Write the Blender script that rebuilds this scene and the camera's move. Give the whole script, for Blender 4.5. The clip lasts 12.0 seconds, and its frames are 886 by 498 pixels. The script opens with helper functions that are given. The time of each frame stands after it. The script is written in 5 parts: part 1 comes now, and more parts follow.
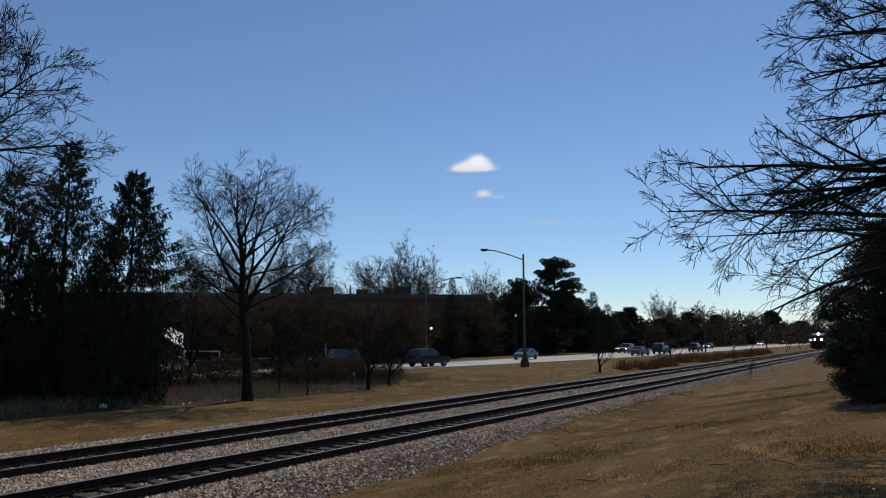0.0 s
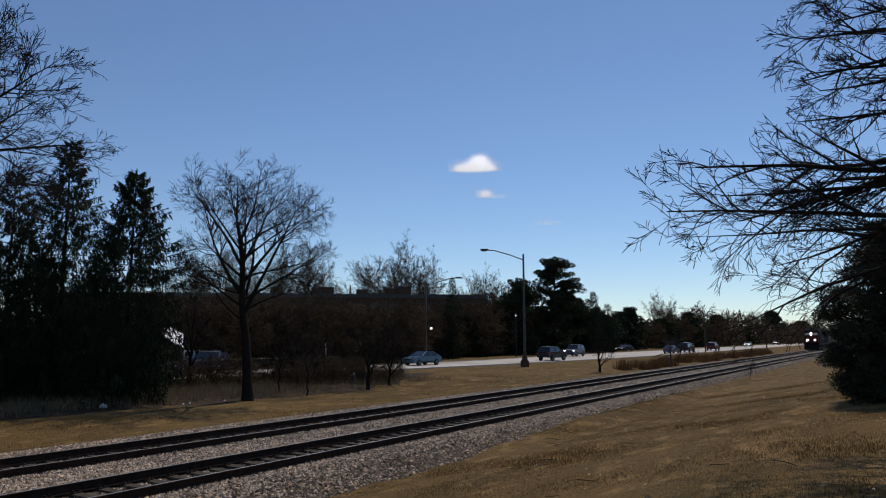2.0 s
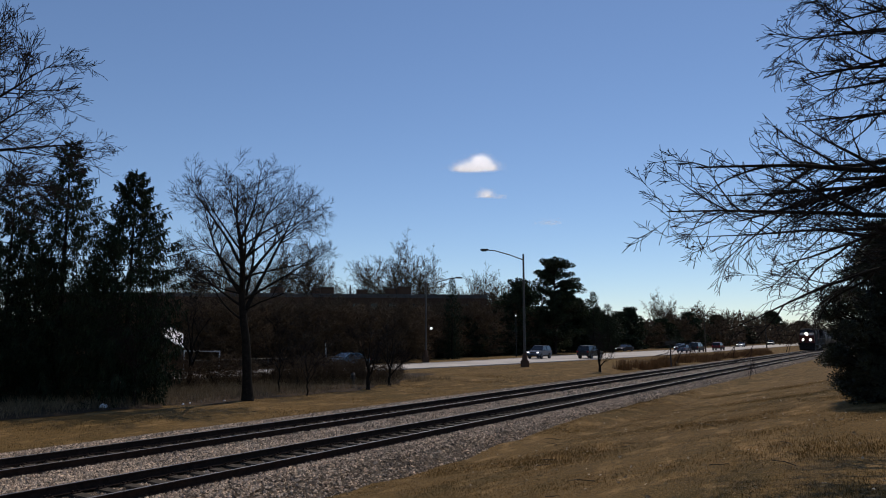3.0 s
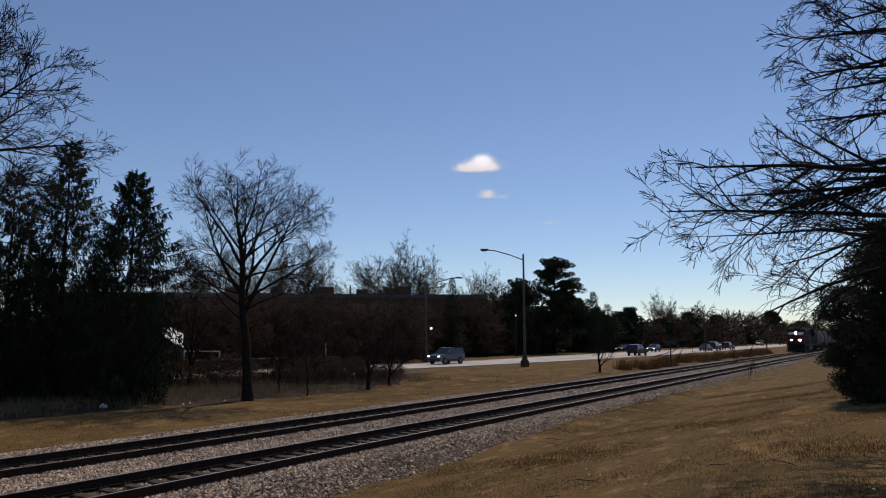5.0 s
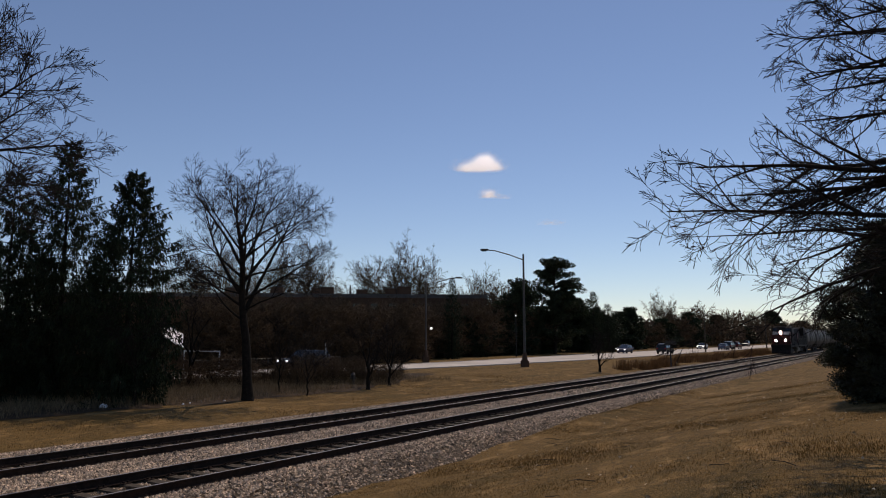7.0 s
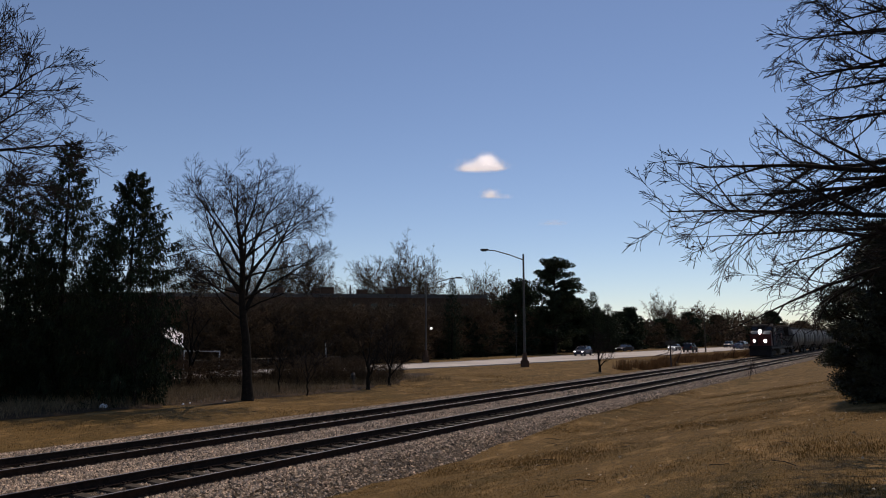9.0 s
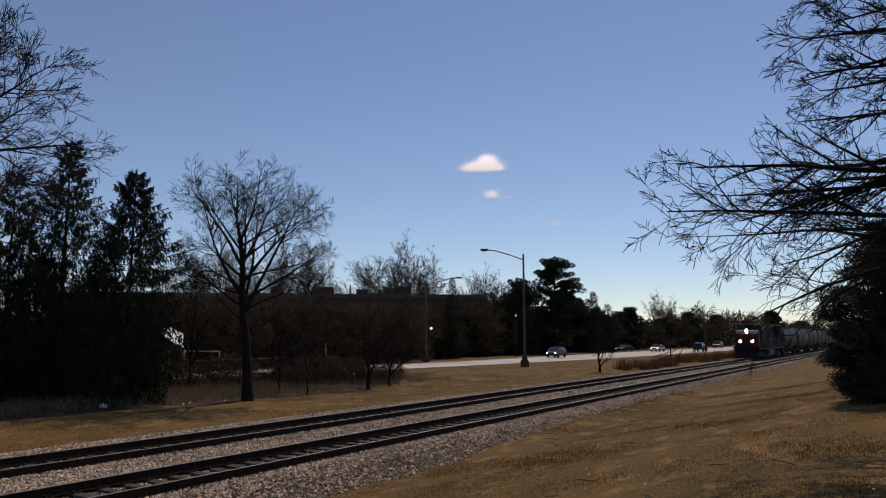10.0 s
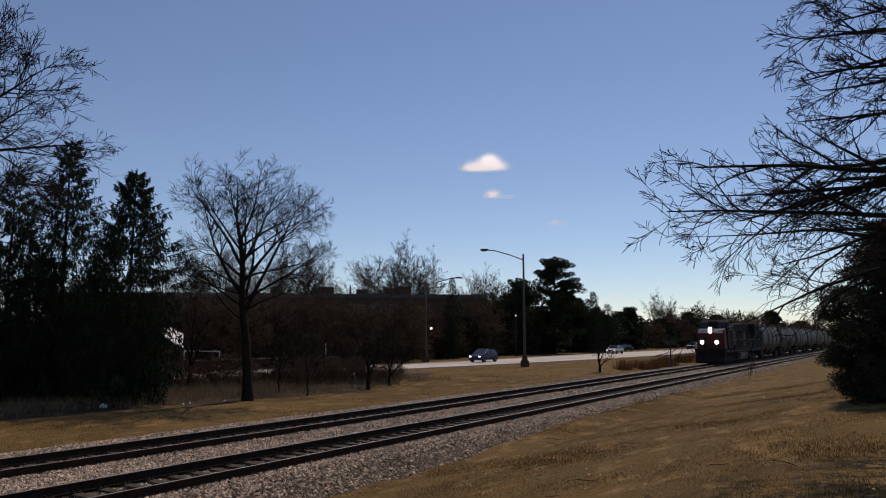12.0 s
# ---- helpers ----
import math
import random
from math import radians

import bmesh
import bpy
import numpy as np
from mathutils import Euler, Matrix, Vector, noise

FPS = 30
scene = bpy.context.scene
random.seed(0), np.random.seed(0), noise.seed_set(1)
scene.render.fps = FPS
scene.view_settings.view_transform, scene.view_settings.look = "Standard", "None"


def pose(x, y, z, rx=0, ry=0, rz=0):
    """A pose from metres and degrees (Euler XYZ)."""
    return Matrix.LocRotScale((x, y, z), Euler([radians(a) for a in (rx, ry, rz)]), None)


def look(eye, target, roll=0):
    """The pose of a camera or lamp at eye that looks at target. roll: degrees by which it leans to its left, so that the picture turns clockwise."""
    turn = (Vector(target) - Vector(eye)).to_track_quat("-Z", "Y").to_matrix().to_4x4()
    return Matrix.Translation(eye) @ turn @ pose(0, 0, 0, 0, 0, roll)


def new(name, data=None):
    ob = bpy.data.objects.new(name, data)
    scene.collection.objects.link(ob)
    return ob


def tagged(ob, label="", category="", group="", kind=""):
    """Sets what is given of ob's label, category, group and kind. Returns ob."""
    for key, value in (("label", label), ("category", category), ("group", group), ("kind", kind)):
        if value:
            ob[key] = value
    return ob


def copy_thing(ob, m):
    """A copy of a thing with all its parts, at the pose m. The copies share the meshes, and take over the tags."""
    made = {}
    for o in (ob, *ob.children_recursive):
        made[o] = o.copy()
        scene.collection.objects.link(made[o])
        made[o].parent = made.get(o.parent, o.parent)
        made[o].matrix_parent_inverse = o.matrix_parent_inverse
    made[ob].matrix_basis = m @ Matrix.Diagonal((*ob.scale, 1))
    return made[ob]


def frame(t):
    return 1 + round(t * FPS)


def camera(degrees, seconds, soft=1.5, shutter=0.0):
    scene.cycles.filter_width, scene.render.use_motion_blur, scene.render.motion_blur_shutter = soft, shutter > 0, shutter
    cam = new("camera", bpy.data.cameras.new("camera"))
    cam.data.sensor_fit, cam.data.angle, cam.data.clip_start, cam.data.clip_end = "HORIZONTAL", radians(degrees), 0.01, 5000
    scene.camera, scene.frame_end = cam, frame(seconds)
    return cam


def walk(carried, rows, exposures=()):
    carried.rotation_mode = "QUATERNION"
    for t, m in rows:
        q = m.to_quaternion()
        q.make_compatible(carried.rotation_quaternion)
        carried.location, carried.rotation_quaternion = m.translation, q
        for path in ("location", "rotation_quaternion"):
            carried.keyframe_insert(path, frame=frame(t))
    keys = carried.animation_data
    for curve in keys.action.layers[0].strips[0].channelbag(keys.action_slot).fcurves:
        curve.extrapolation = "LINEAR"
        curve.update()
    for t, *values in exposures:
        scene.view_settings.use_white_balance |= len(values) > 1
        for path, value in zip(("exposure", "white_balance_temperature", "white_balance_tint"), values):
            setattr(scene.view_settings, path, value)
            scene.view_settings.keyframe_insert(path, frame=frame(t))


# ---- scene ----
cam = camera(65.0, 12.0, soft=1.05)
VIEW = pose(0, 0, 2.8, 97.23, 0, 33.35)
walk(cam, [(0, VIEW), (12, VIEW)], exposures=[(0, 0.02, 6200, 10), (3, 0.02, 6420, 13), (5.5, 0.02, 6800, 17), (7, 0.02, 7080, 19), (12, 0.02, 7080, 19)])

# ---- light ----
SUN_AZ, SUN_EL = 10.0, 52.0          # degrees left of +Y, degrees above the horizon
world = bpy.data.worlds.new("sky")
scene.world = world
world.use_nodes = True
sky = world.node_tree.nodes.new("ShaderNodeTexSky")
sky.sky_type, sky.sun_disc = "NISHITA", False
sky.sun_elevation, sky.sun_rotation = radians(SUN_EL), radians(-SUN_AZ)
sky.altitude, sky.air_density, sky.dust_density, sky.ozone_density = 1800, 1.15, 0.1, 4.2
world.node_tree.links.new(sky.outputs[0], world.node_tree.nodes["Background"].inputs[0])
world.node_tree.nodes["Background"].inputs[1].default_value = 0.09
sun = new("sun", bpy.data.lights.new("sun", "SUN"))
sun.data.energy, sun.data.angle, sun.data.color = 2.2, radians(0.53), (1.0, 0.88, 0.72)
sun.matrix_basis = look((0, 0, 60), (60 * math.cos(radians(SUN_EL)) * math.sin(radians(SUN_AZ)),
                                     -60 * math.cos(radians(SUN_EL)) * math.cos(radians(SUN_AZ)), 60 - 60 * math.sin(radians(SUN_EL))))


# ---- materials ----
def mat(name, a, b, scale=4.0, rough=0.8, metal=0.0, bump=0.0, fine=None, island=0.0, wear=None, spec=0.5, trans=0.0):
    """Two colours mixed by noise at two scales, with optional relief, piece-by-piece variation and wear."""
    m = bpy.data.materials.new(name)
    m.use_nodes = True
    n, l = m.node_tree.nodes, m.node_tree.links
    bsdf = n["Principled BSDF"]
    bsdf.inputs["Roughness"].default_value = rough
    bsdf.inputs["Metallic"].default_value = metal
    bsdf.inputs["Specular IOR Level"].default_value = spec
    co = n.new("ShaderNodeTexCoord")
    t1, t2 = n.new("ShaderNodeTexNoise"), n.new("ShaderNodeTexNoise")
    t1.inputs["Scale"].default_value, t2.inputs["Scale"].default_value = scale, fine or scale * 9
    t1.inputs["Detail"].default_value, t2.inputs["Detail"].default_value = 4, 3
    for t in (t1, t2):
        l.new(co.outputs["Object"], t.inputs["Vector"])
    add = n.new("ShaderNodeMath")
    add.operation = "ADD"
    l.new(t1.outputs["Fac"], add.inputs[0])
    l.new(t2.outputs["Fac"], add.inputs[1])
    ramp = n.new("ShaderNodeMapRange")
    ramp.inputs["From Min"].default_value, ramp.inputs["From Max"].default_value = 0.72, 1.28
    l.new(add.outputs[0], ramp.inputs["Value"])
    mix = n.new("ShaderNodeMix")
    mix.data_type = "RGBA"
    mix.inputs["A"].default_value, mix.inputs["B"].default_value = (*a, 1), (*b, 1)
    l.new(ramp.outputs[0], mix.inputs["Factor"])
    out = mix.outputs["Result"]
    if wear:
        t3 = n.new("ShaderNodeTexNoise")
        t3.inputs["Scale"].default_value, t3.inputs["Detail"].default_value = scale * 0.35, 6
        l.new(co.outputs["Object"], t3.inputs["Vector"])
        r3 = n.new("ShaderNodeMapRange")
        r3.inputs["From Min"].default_value, r3.inputs["From Max"].default_value = 0.5, 0.68
        l.new(t3.outputs["Fac"], r3.inputs["Value"])
        m3 = n.new("ShaderNodeMix")
        m3.data_type = "RGBA"
        m3.inputs["B"].default_value = (*wear, 1)
        l.new(r3.outputs[0], m3.inputs["Factor"])
        l.new(out, m3.inputs["A"])
        out = m3.outputs["Result"]
    if island:
        geo, hsv, mr = n.new("ShaderNodeNewGeometry"), n.new("ShaderNodeHueSaturation"), n.new("ShaderNodeMapRange")
        mr.inputs["To Min"].default_value, mr.inputs["To Max"].default_value = 1 - island, 1 + island
        l.new(geo.outputs["Random Per Island"], mr.inputs["Value"])
        l.new(mr.outputs[0], hsv.inputs["Value"])
        l.new(out, hsv.inputs["Color"])
        out = hsv.outputs["Color"]
    l.new(out, bsdf.inputs["Base Color"])
    if bump:
        bp = n.new("ShaderNodeBump")
        bp.inputs["Strength"].default_value, bp.inputs["Distance"].default_value = 0.8, bump
        l.new(t2.outputs["Fac"], bp.inputs["Height"])
        l.new(bp.outputs[0], bsdf.inputs["Normal"])
    if trans:
        tr, ms = n.new("ShaderNodeBsdfTranslucent"), n.new("ShaderNodeMixShader")
        ms.inputs[0].default_value = trans
        l.new(out, tr.inputs["Color"])
        l.new(bsdf.outputs[0], ms.inputs[1])
        l.new(tr.outputs[0], ms.inputs[2])
        l.new(ms.outputs[0], n["Material Output"].inputs["Surface"])
    return m


def glow(name, colour, strength):
    m = bpy.data.materials.new(name)
    m.use_nodes = True
    b = m.node_tree.nodes["Principled BSDF"]
    b.inputs["Base Color"].default_value = (0.8, 0.8, 0.8, 1)
    b.inputs["Emission Color"].default_value, b.inputs["Emission Strength"].default_value = (*colour, 1), strength
    return m


def turf(name, gain, island=0.0, trans=0.0):
    """Dry lawn: straw, olive and bare-soil patches drawn out along the railway, with fine speckle."""
    m = bpy.data.materials.new(name)
    m.use_nodes = True
    n, l = m.node_tree.nodes, m.node_tree.links
    bsdf = n["Principled BSDF"]
    bsdf.inputs["Roughness"].default_value, bsdf.inputs["Specular IOR Level"].default_value = 0.95, 0.08
    co = n.new("ShaderNodeTexCoord")
    out = None
    for scale, stretch, detail, lo, hi, c in ((0.22, 0.35, 5, 0.42, 0.62, (0.175, 0.106, 0.036)), (0.6, 0.3, 6, 0.5, 0.66, (0.082, 0.057, 0.018)), (1.7, 0.5, 6, 0.53, 0.7, (0.345, 0.212, 0.088)),
                                              (5.0, 0.7, 5, 0.52, 0.72, (0.062, 0.045, 0.02)), (38.0, 1.0, 3, 0.5, 0.7, (0.29, 0.19, 0.082)), (24.0, 1.0, 4, 0.52, 0.66, (0.05, 0.036, 0.016))):
        mp, nz, mr, mx = n.new("ShaderNodeMapping"), n.new("ShaderNodeTexNoise"), n.new("ShaderNodeMapRange"), n.new("ShaderNodeMix")
        mp.inputs["Scale"].default_value = (1, stretch, 1)
        mp.inputs["Location"].default_value = (scale, 3.1 * scale, 0)
        nz.inputs["Scale"].default_value, nz.inputs["Detail"].default_value = scale, detail
        mr.inputs["From Min"].default_value, mr.inputs["From Max"].default_value, mr.inputs["To Max"].default_value = lo, hi, 0.85
        mx.data_type = "RGBA"
        mx.inputs["A"].default_value = (0.137 * gain, 0.083 * gain, 0.027 * gain, 1)
        mx.inputs["B"].default_value = (*(min(1, q * gain) for q in c), 1)
        l.new(co.outputs["Object"], mp.inputs["Vector"])
        l.new(mp.outputs[0], nz.inputs["Vector"])
        l.new(nz.outputs["Fac"], mr.inputs["Value"])
        l.new(mr.outputs[0], mx.inputs["Factor"])
        if out:
            l.new(out, mx.inputs["A"])
        out = mx.outputs["Result"]
    if island:
        geo, hsv, mr = n.new("ShaderNodeNewGeometry"), n.new("ShaderNodeHueSaturation"), n.new("ShaderNodeMapRange")
        mr.inputs["To Min"].default_value, mr.inputs["To Max"].default_value = 1 - island, 1 + island
        l.new(geo.outputs["Random Per Island"], mr.inputs["Value"])
        l.new(mr.outputs[0], hsv.inputs["Value"])
        l.new(out, hsv.inputs["Color"])
        out = hsv.outputs["Color"]
    else:
        bp = n.new("ShaderNodeBump")
        bp.inputs["Strength"].default_value, bp.inputs["Distance"].default_value = 0.9, 0.04
        l.new(nz.outputs["Fac"], bp.inputs["Height"])
        l.new(bp.outputs[0], bsdf.inputs["Normal"])
    l.new(out, bsdf.inputs["Base Color"])
    if trans:
        tr, ms = n.new("ShaderNodeBsdfTranslucent"), n.new("ShaderNodeMixShader")
        ms.inputs[0].default_value = trans
        l.new(out, tr.inputs["Color"])
        l.new(bsdf.outputs[0], ms.inputs[1])
        l.new(tr.outputs[0], ms.inputs[2])
        l.new(ms.outputs[0], n["Material Output"].inputs["Surface"])
    return m


GRASS = turf("dry_grass", 1.0)
BLADE = turf("grass_blade", 1.12, 0.4, 0.3)
WEED = mat("dead_weed", (0.11, 0.084, 0.05), (0.27, 0.205, 0.125), 1.2, 0.9, island=0.4, spec=0.1, trans=0.2)
BRUSH = mat("rusty_brush", (0.09, 0.047, 0.022), (0.18, 0.098, 0.042), 1.2, 0.9, island=0.4, spec=0.1, trans=0.25)
# litter brown taken darker so that it carries the tree shade
LITTER_SHADE = mat("shaded_leaf_litter", (0.028, 0.02, 0.013), (0.085, 0.058, 0.036), 1.1, 0.95, bump=0.03, fine=16, spec=0.1)
# bed colour lowered to deepen the shade in the gaps between stones
BALLAST = mat("ballast_bed", (0.036, 0.026, 0.017), (0.18, 0.135, 0.092), 5, 0.9, bump=0.04, fine=22, spec=0.2)
STONE = mat("ballast_stone", (0.28, 0.2, 0.13), (0.64, 0.49, 0.34), 2, 0.8, island=0.75, spec=0.25)
TIE = mat("creosote_tie", (0.03, 0.024, 0.017), (0.105, 0.085, 0.062), 5, 0.9, bump=0.01, fine=40, spec=0.2)
RAIL = mat("rusty_rail", (0.018, 0.012, 0.009), (0.045, 0.028, 0.02), 6, 0.9, spec=0.12)
RAILTOP = mat("worn_railhead", (0.25, 0.23, 0.22), (0.4, 0.38, 0.36), 6, 0.5, metal=0.8)
CONCRETE = mat("pale_concrete", (0.50, 0.45, 0.39), (0.62, 0.57, 0.5), 0.4, 0.85, bump=0.004, fine=18, wear=(0.42, 0.38, 0.33), spec=0.2)
KERB = mat("kerb_concrete", (0.36, 0.33, 0.29), (0.48, 0.44, 0.39), 1.5, 0.85, spec=0.2)
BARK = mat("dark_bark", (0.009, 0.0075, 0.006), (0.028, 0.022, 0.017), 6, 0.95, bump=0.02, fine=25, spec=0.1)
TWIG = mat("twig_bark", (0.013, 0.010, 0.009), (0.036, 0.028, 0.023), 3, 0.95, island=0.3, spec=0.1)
BROWNTWIG = mat("brown_twig", (0.05, 0.034, 0.020), (0.125, 0.084, 0.05), 1.5, 0.95, island=0.35, spec=0.1)
SPRUCE = mat("spruce_needles", (0.009, 0.014, 0.007), (0.028, 0.042, 0.019), 2, 0.8, island=0.4, spec=0.15, trans=0.08)
PINE = mat("pine_needles", (0.012, 0.019, 0.009), (0.034, 0.047, 0.021), 1.5, 0.75, island=0.4, spec=0.2, trans=0.12)
YEW = mat("evergreen_leaf", (0.012, 0.015, 0.008), (0.038, 0.042, 0.02), 2, 0.55, island=0.45, spec=0.4, trans=0.15)
GALV = mat("weathered_steel", (0.05, 0.045, 0.04), (0.10, 0.09, 0.08), 3, 0.6, metal=0.5)
PALESTEEL = mat("pale_steel_pipe", (0.34, 0.34, 0.33), (0.5, 0.5, 0.49), 3, 0.5, metal=0.2)
DARKSTEEL = mat("dark_steel", (0.02, 0.02, 0.02), (0.05, 0.048, 0.045), 3, 0.6, metal=0.4)
BRICK = mat("brown_brick_wall", (0.066, 0.039, 0.026), (0.115, 0.07, 0.046), 0.5, 0.9, bump=0.01, fine=9, spec=0.15)
ROOFING = mat("dark_roofing", (0.05, 0.045, 0.042), (0.10, 0.09, 0.085), 1, 0.9)
WHITE = mat("white_sheet", (0.62, 0.62, 0.62), (0.8, 0.8, 0.8), 2, 0.6)
GLASS = mat("dark_glass", (0.012, 0.014, 0.016), (0.02, 0.022, 0.026), 1, 0.06, spec=0.6)
TYRE = mat("tyre_rubber", (0.012, 0.012, 0.012), (0.03, 0.03, 0.03), 8, 0.85)
RIM = mat("alloy_rim", (0.1, 0.1, 0.1), (0.2, 0.2, 0.2), 4, 0.5, metal=0.6)
LOCORED = mat("locomotive_red", (0.06, 0.009, 0.006), (0.105, 0.016, 0.010), 0.8, 0.65, wear=(0.03, 0.012, 0.010), spec=0.3)
# near-black for the running gear; on cab and hood it carries the shade
LOCODARK = mat("locomotive_dark_and_shade", (0.010, 0.008, 0.008), (0.028, 0.022, 0.019), 1, 0.9, spec=0.2)
LOCOSUNLIT = mat("locomotive_sunlit_pale", (0.22, 0.2, 0.18), (0.36, 0.34, 0.31), 2, 0.5)
HOPPER = mat("wagon_grey", (0.055, 0.05, 0.041), (0.125, 0.112, 0.09), 0.5, 0.6, wear=(0.04, 0.033, 0.028), spec=0.2)
CLOUD = mat("cloud_white_glow", (0.9, 0.9, 0.9), (0.95, 0.95, 0.95), 0.1, 1.0, spec=0.0, trans=0.5)
# clouds glow by themselves in place of sunlight scattered through them
cb = CLOUD.node_tree.nodes["Principled BSDF"]
cb.inputs["Emission Color"].default_value, cb.inputs["Emission Strength"].default_value = (1, 0.97, 0.99, 1), 0.42
LAMP_ON = glow("headlamp_light", (1.0, 0.93, 0.82), 30)
# glow for lit headlights, and for the glint on the parked car
CARLAMP = glow("car_lamp_and_glint", (0.95, 0.97, 1.0), 1.6)
TAIL = mat("tail_lamp_red", (0.3, 0.01, 0.01), (0.4, 0.02, 0.015), 4, 0.25)


# ---- building blocks ----
def part(name, bm, material, parent=None, label=""):
    me = bpy.data.meshes.new(name)
    bm.to_mesh(me)
    bm.free()
    me.materials.append(material)
    ob = new(name, me)
    ob.parent = parent
    return tagged(ob, label)


def raw(name, verts, faces, material, parent=None, label="", smooth=False):
    me = bpy.data.meshes.new(name)
    me.from_pydata(verts, [], faces)
    if smooth:
        me.polygons.foreach_set("use_smooth", np.ones(len(me.polygons), dtype=bool))
    me.materials.append(material)
    ob = new(name, me)
    ob.parent = parent
    return tagged(ob, label)


def thing(name, m, label, category, group="", kind=""):
    ob = new(name)
    ob.empty_display_size = 0.3
    ob.matrix_basis = m
    return tagged(ob, label, category, group, kind)


def box(bm, x0, x1, y0, y1, z0, z1, bevel=0.0):
    made = bmesh.ops.create_cube(bm, size=1.0, matrix=Matrix.Translation(((x0 + x1) / 2, (y0 + y1) / 2, (z0 + z1) / 2))
                                 @ Matrix.Diagonal((x1 - x0, y1 - y0, z1 - z0, 1)))
    if bevel:
        edges = list({e for v in made["verts"] for e in v.link_edges})
        bmesh.ops.bevel(bm, geom=edges, offset=bevel, segments=2, affect="EDGES")
    return bm


def rod(bm, a, b, r0, r1=None, sides=8):
    a, b = Vector(a), Vector(b)
    m = Matrix.Translation((a + b) / 2) @ (b - a).to_track_quat("Z", "Y").to_matrix().to_4x4()
    bmesh.ops.create_cone(bm, cap_ends=True, segments=sides, radius1=r0, radius2=r0 if r1 is None else r1, depth=(b - a).length, matrix=m)
    return bm


def prism(bm, profile, x0, x1, pinch=None):
    """A side outline of (y, z) points drawn across from x0 to x1; pinch(y, z) scales the half width."""
    rings = []
    for x in (x0, x1):
        rings.append([bm.verts.new((x * (pinch(y, z) if pinch else 1.0), y, z)) for y, z in profile])
    k = len(profile)
    bm.faces.new(rings[0])
    bm.faces.new(rings[1][::-1])
    for i in range(k):
        bm.faces.new((rings[0][i], rings[1][i], rings[1][(i + 1) % k], rings[0][(i + 1) % k]))
    bmesh.ops.recalc_face_normals(bm, faces=bm.faces)
    return bm


def polar(bearing, dist):
    """Plan position: bearing in degrees left of +Y, seen from the tripod."""
    return -dist * math.sin(radians(bearing)), dist * math.cos(radians(bearing))


# ---- ground ----
GX = [-4000, -1500, -600, -300, -150, -90, -60, -48, -40, -36, -30, -24, -21.2, -20.6, -18.9, -11.4, -10.5, -6, -3, 0, 5, 12, 40, 150, 600, 1500, 4000]
GZ = [-0.2, -0.2, -0.2, -0.2, -0.2, -0.16, -0.15, -0.15, -0.15, -0.15, -0.1, -0.25, -0.4, -0.42, -0.5, -0.6, -0.62, 0.14, 0.72, 1.2, 1.6, 1.9, 2.0, 2, 1, 0, 0]


def smooth_interp(v, xs, zs, w):
    return float(np.mean([np.interp(v + k * w, xs, zs) for k in (-1, -0.5, 0, 0.5, 1)]))


def toe(x, y):
    """The turf that has crept over the foot of the ballast farther along the line, with an uneven edge."""
    far_on = min(max((y - 17) / 9, 0.0), 1.0)
    return (0.36 * far_on + 0.07 * noise.noise((0, y * 0.6, 2.0)) + 0.05 * noise.noise((3, y * 1.9, 2.0))) * math.exp(-((x + 10.35) / 0.85) ** 2)


def ground_z(x, y):
    w = 0.5 if x > -48 else 2.0
    z = smooth_interp(x, GX, GZ, w)
    if -14 < x < -6:
        z += toe(x, y)
    if -29 < x and not -21 < x < -10.6:
        z += 0.05 * noise.noise((x * 0.35, y * 0.35, 0.0)) + 0.02 * noise.noise((x * 1.3, y * 1.3, 4.0))
    return z


ROAD_Y = [-300, -60, 20, 35, 52, 71, 96, 115, 160, 300, 900]
ROAD_N = [-66, -52, -44, -42, -38.5, -35.8, -33.8, -33, -32.5, -32, -32]
ROAD_F = [-75, -61, -53, -50.5, -46.5, -44.5, -45.5, -46, -45, -44, -44]


def road_near(y):
    return smooth_interp(y, ROAD_Y, ROAD_N, 10)


def road_far(y):
    return smooth_interp(y, ROAD_Y, ROAD_F, 10)


def grid_sheet(name, xs, ys, height, material, label, category, kind="structure"):
    verts = [(x, y, height(x, y)) for y in ys for x in xs]
    k = len(xs)
    faces = [(j * k + i, j * k + i + 1, (j + 1) * k + i + 1, (j + 1) * k + i) for j in range(len(ys) - 1) for i in range(k - 1)]
    return tagged(raw(name, verts, faces, material, smooth=True), label, category, kind=kind)


xs_ground = sorted(set([-4000, -2500, -1500, -900, -600, -400, -300, -200, -150, -110] + [round(-90 + 1.5 * i, 2) for i in range(45)]
                       + [round(-23 + 0.4 * i, 2) for i in range(88)] + [13, 15, 20, 30, 45, 70, 110, 200, 400, 900, 2000, 4000]))
ys_ground = sorted(set([-3000, -1200, -500, -250, -120, -60, -30, -15] + [round(-8 + 0.7 * i, 2) for i in range(86)]
                       + [round(52 + 2.5 * i, 2) for i in range(40)] + [155, 165, 180, 200, 230, 270, 330, 420, 600, 900, 1500, 2500, 4500]))
grid_sheet("ground", xs_ground, ys_ground, ground_z, GRASS, "dry brown early-spring grass lawn sloping to the railway", "ground")

# ballast bed: one raised sheet under both tracks
BX = [-21.0, -20.3, -19.6, -18.5, -17.8, -17.62, -16.28, -16.1, -14.9, -13.78, -13.58, -12.26, -12.06, -11.5, -11.1, -10.35]
BZ = [-0.46, -0.30, -0.20, -0.175, -0.18, -0.235, -0.235, -0.18, -0.19, -0.18, -0.25, -0.25, -0.18, -0.175, -0.26, -0.68]


def ballast_z(x, y):
    return float(np.interp(x, BX, BZ)) + 0.012 * noise.noise((x * 1.1, y * 1.1, 9.0))


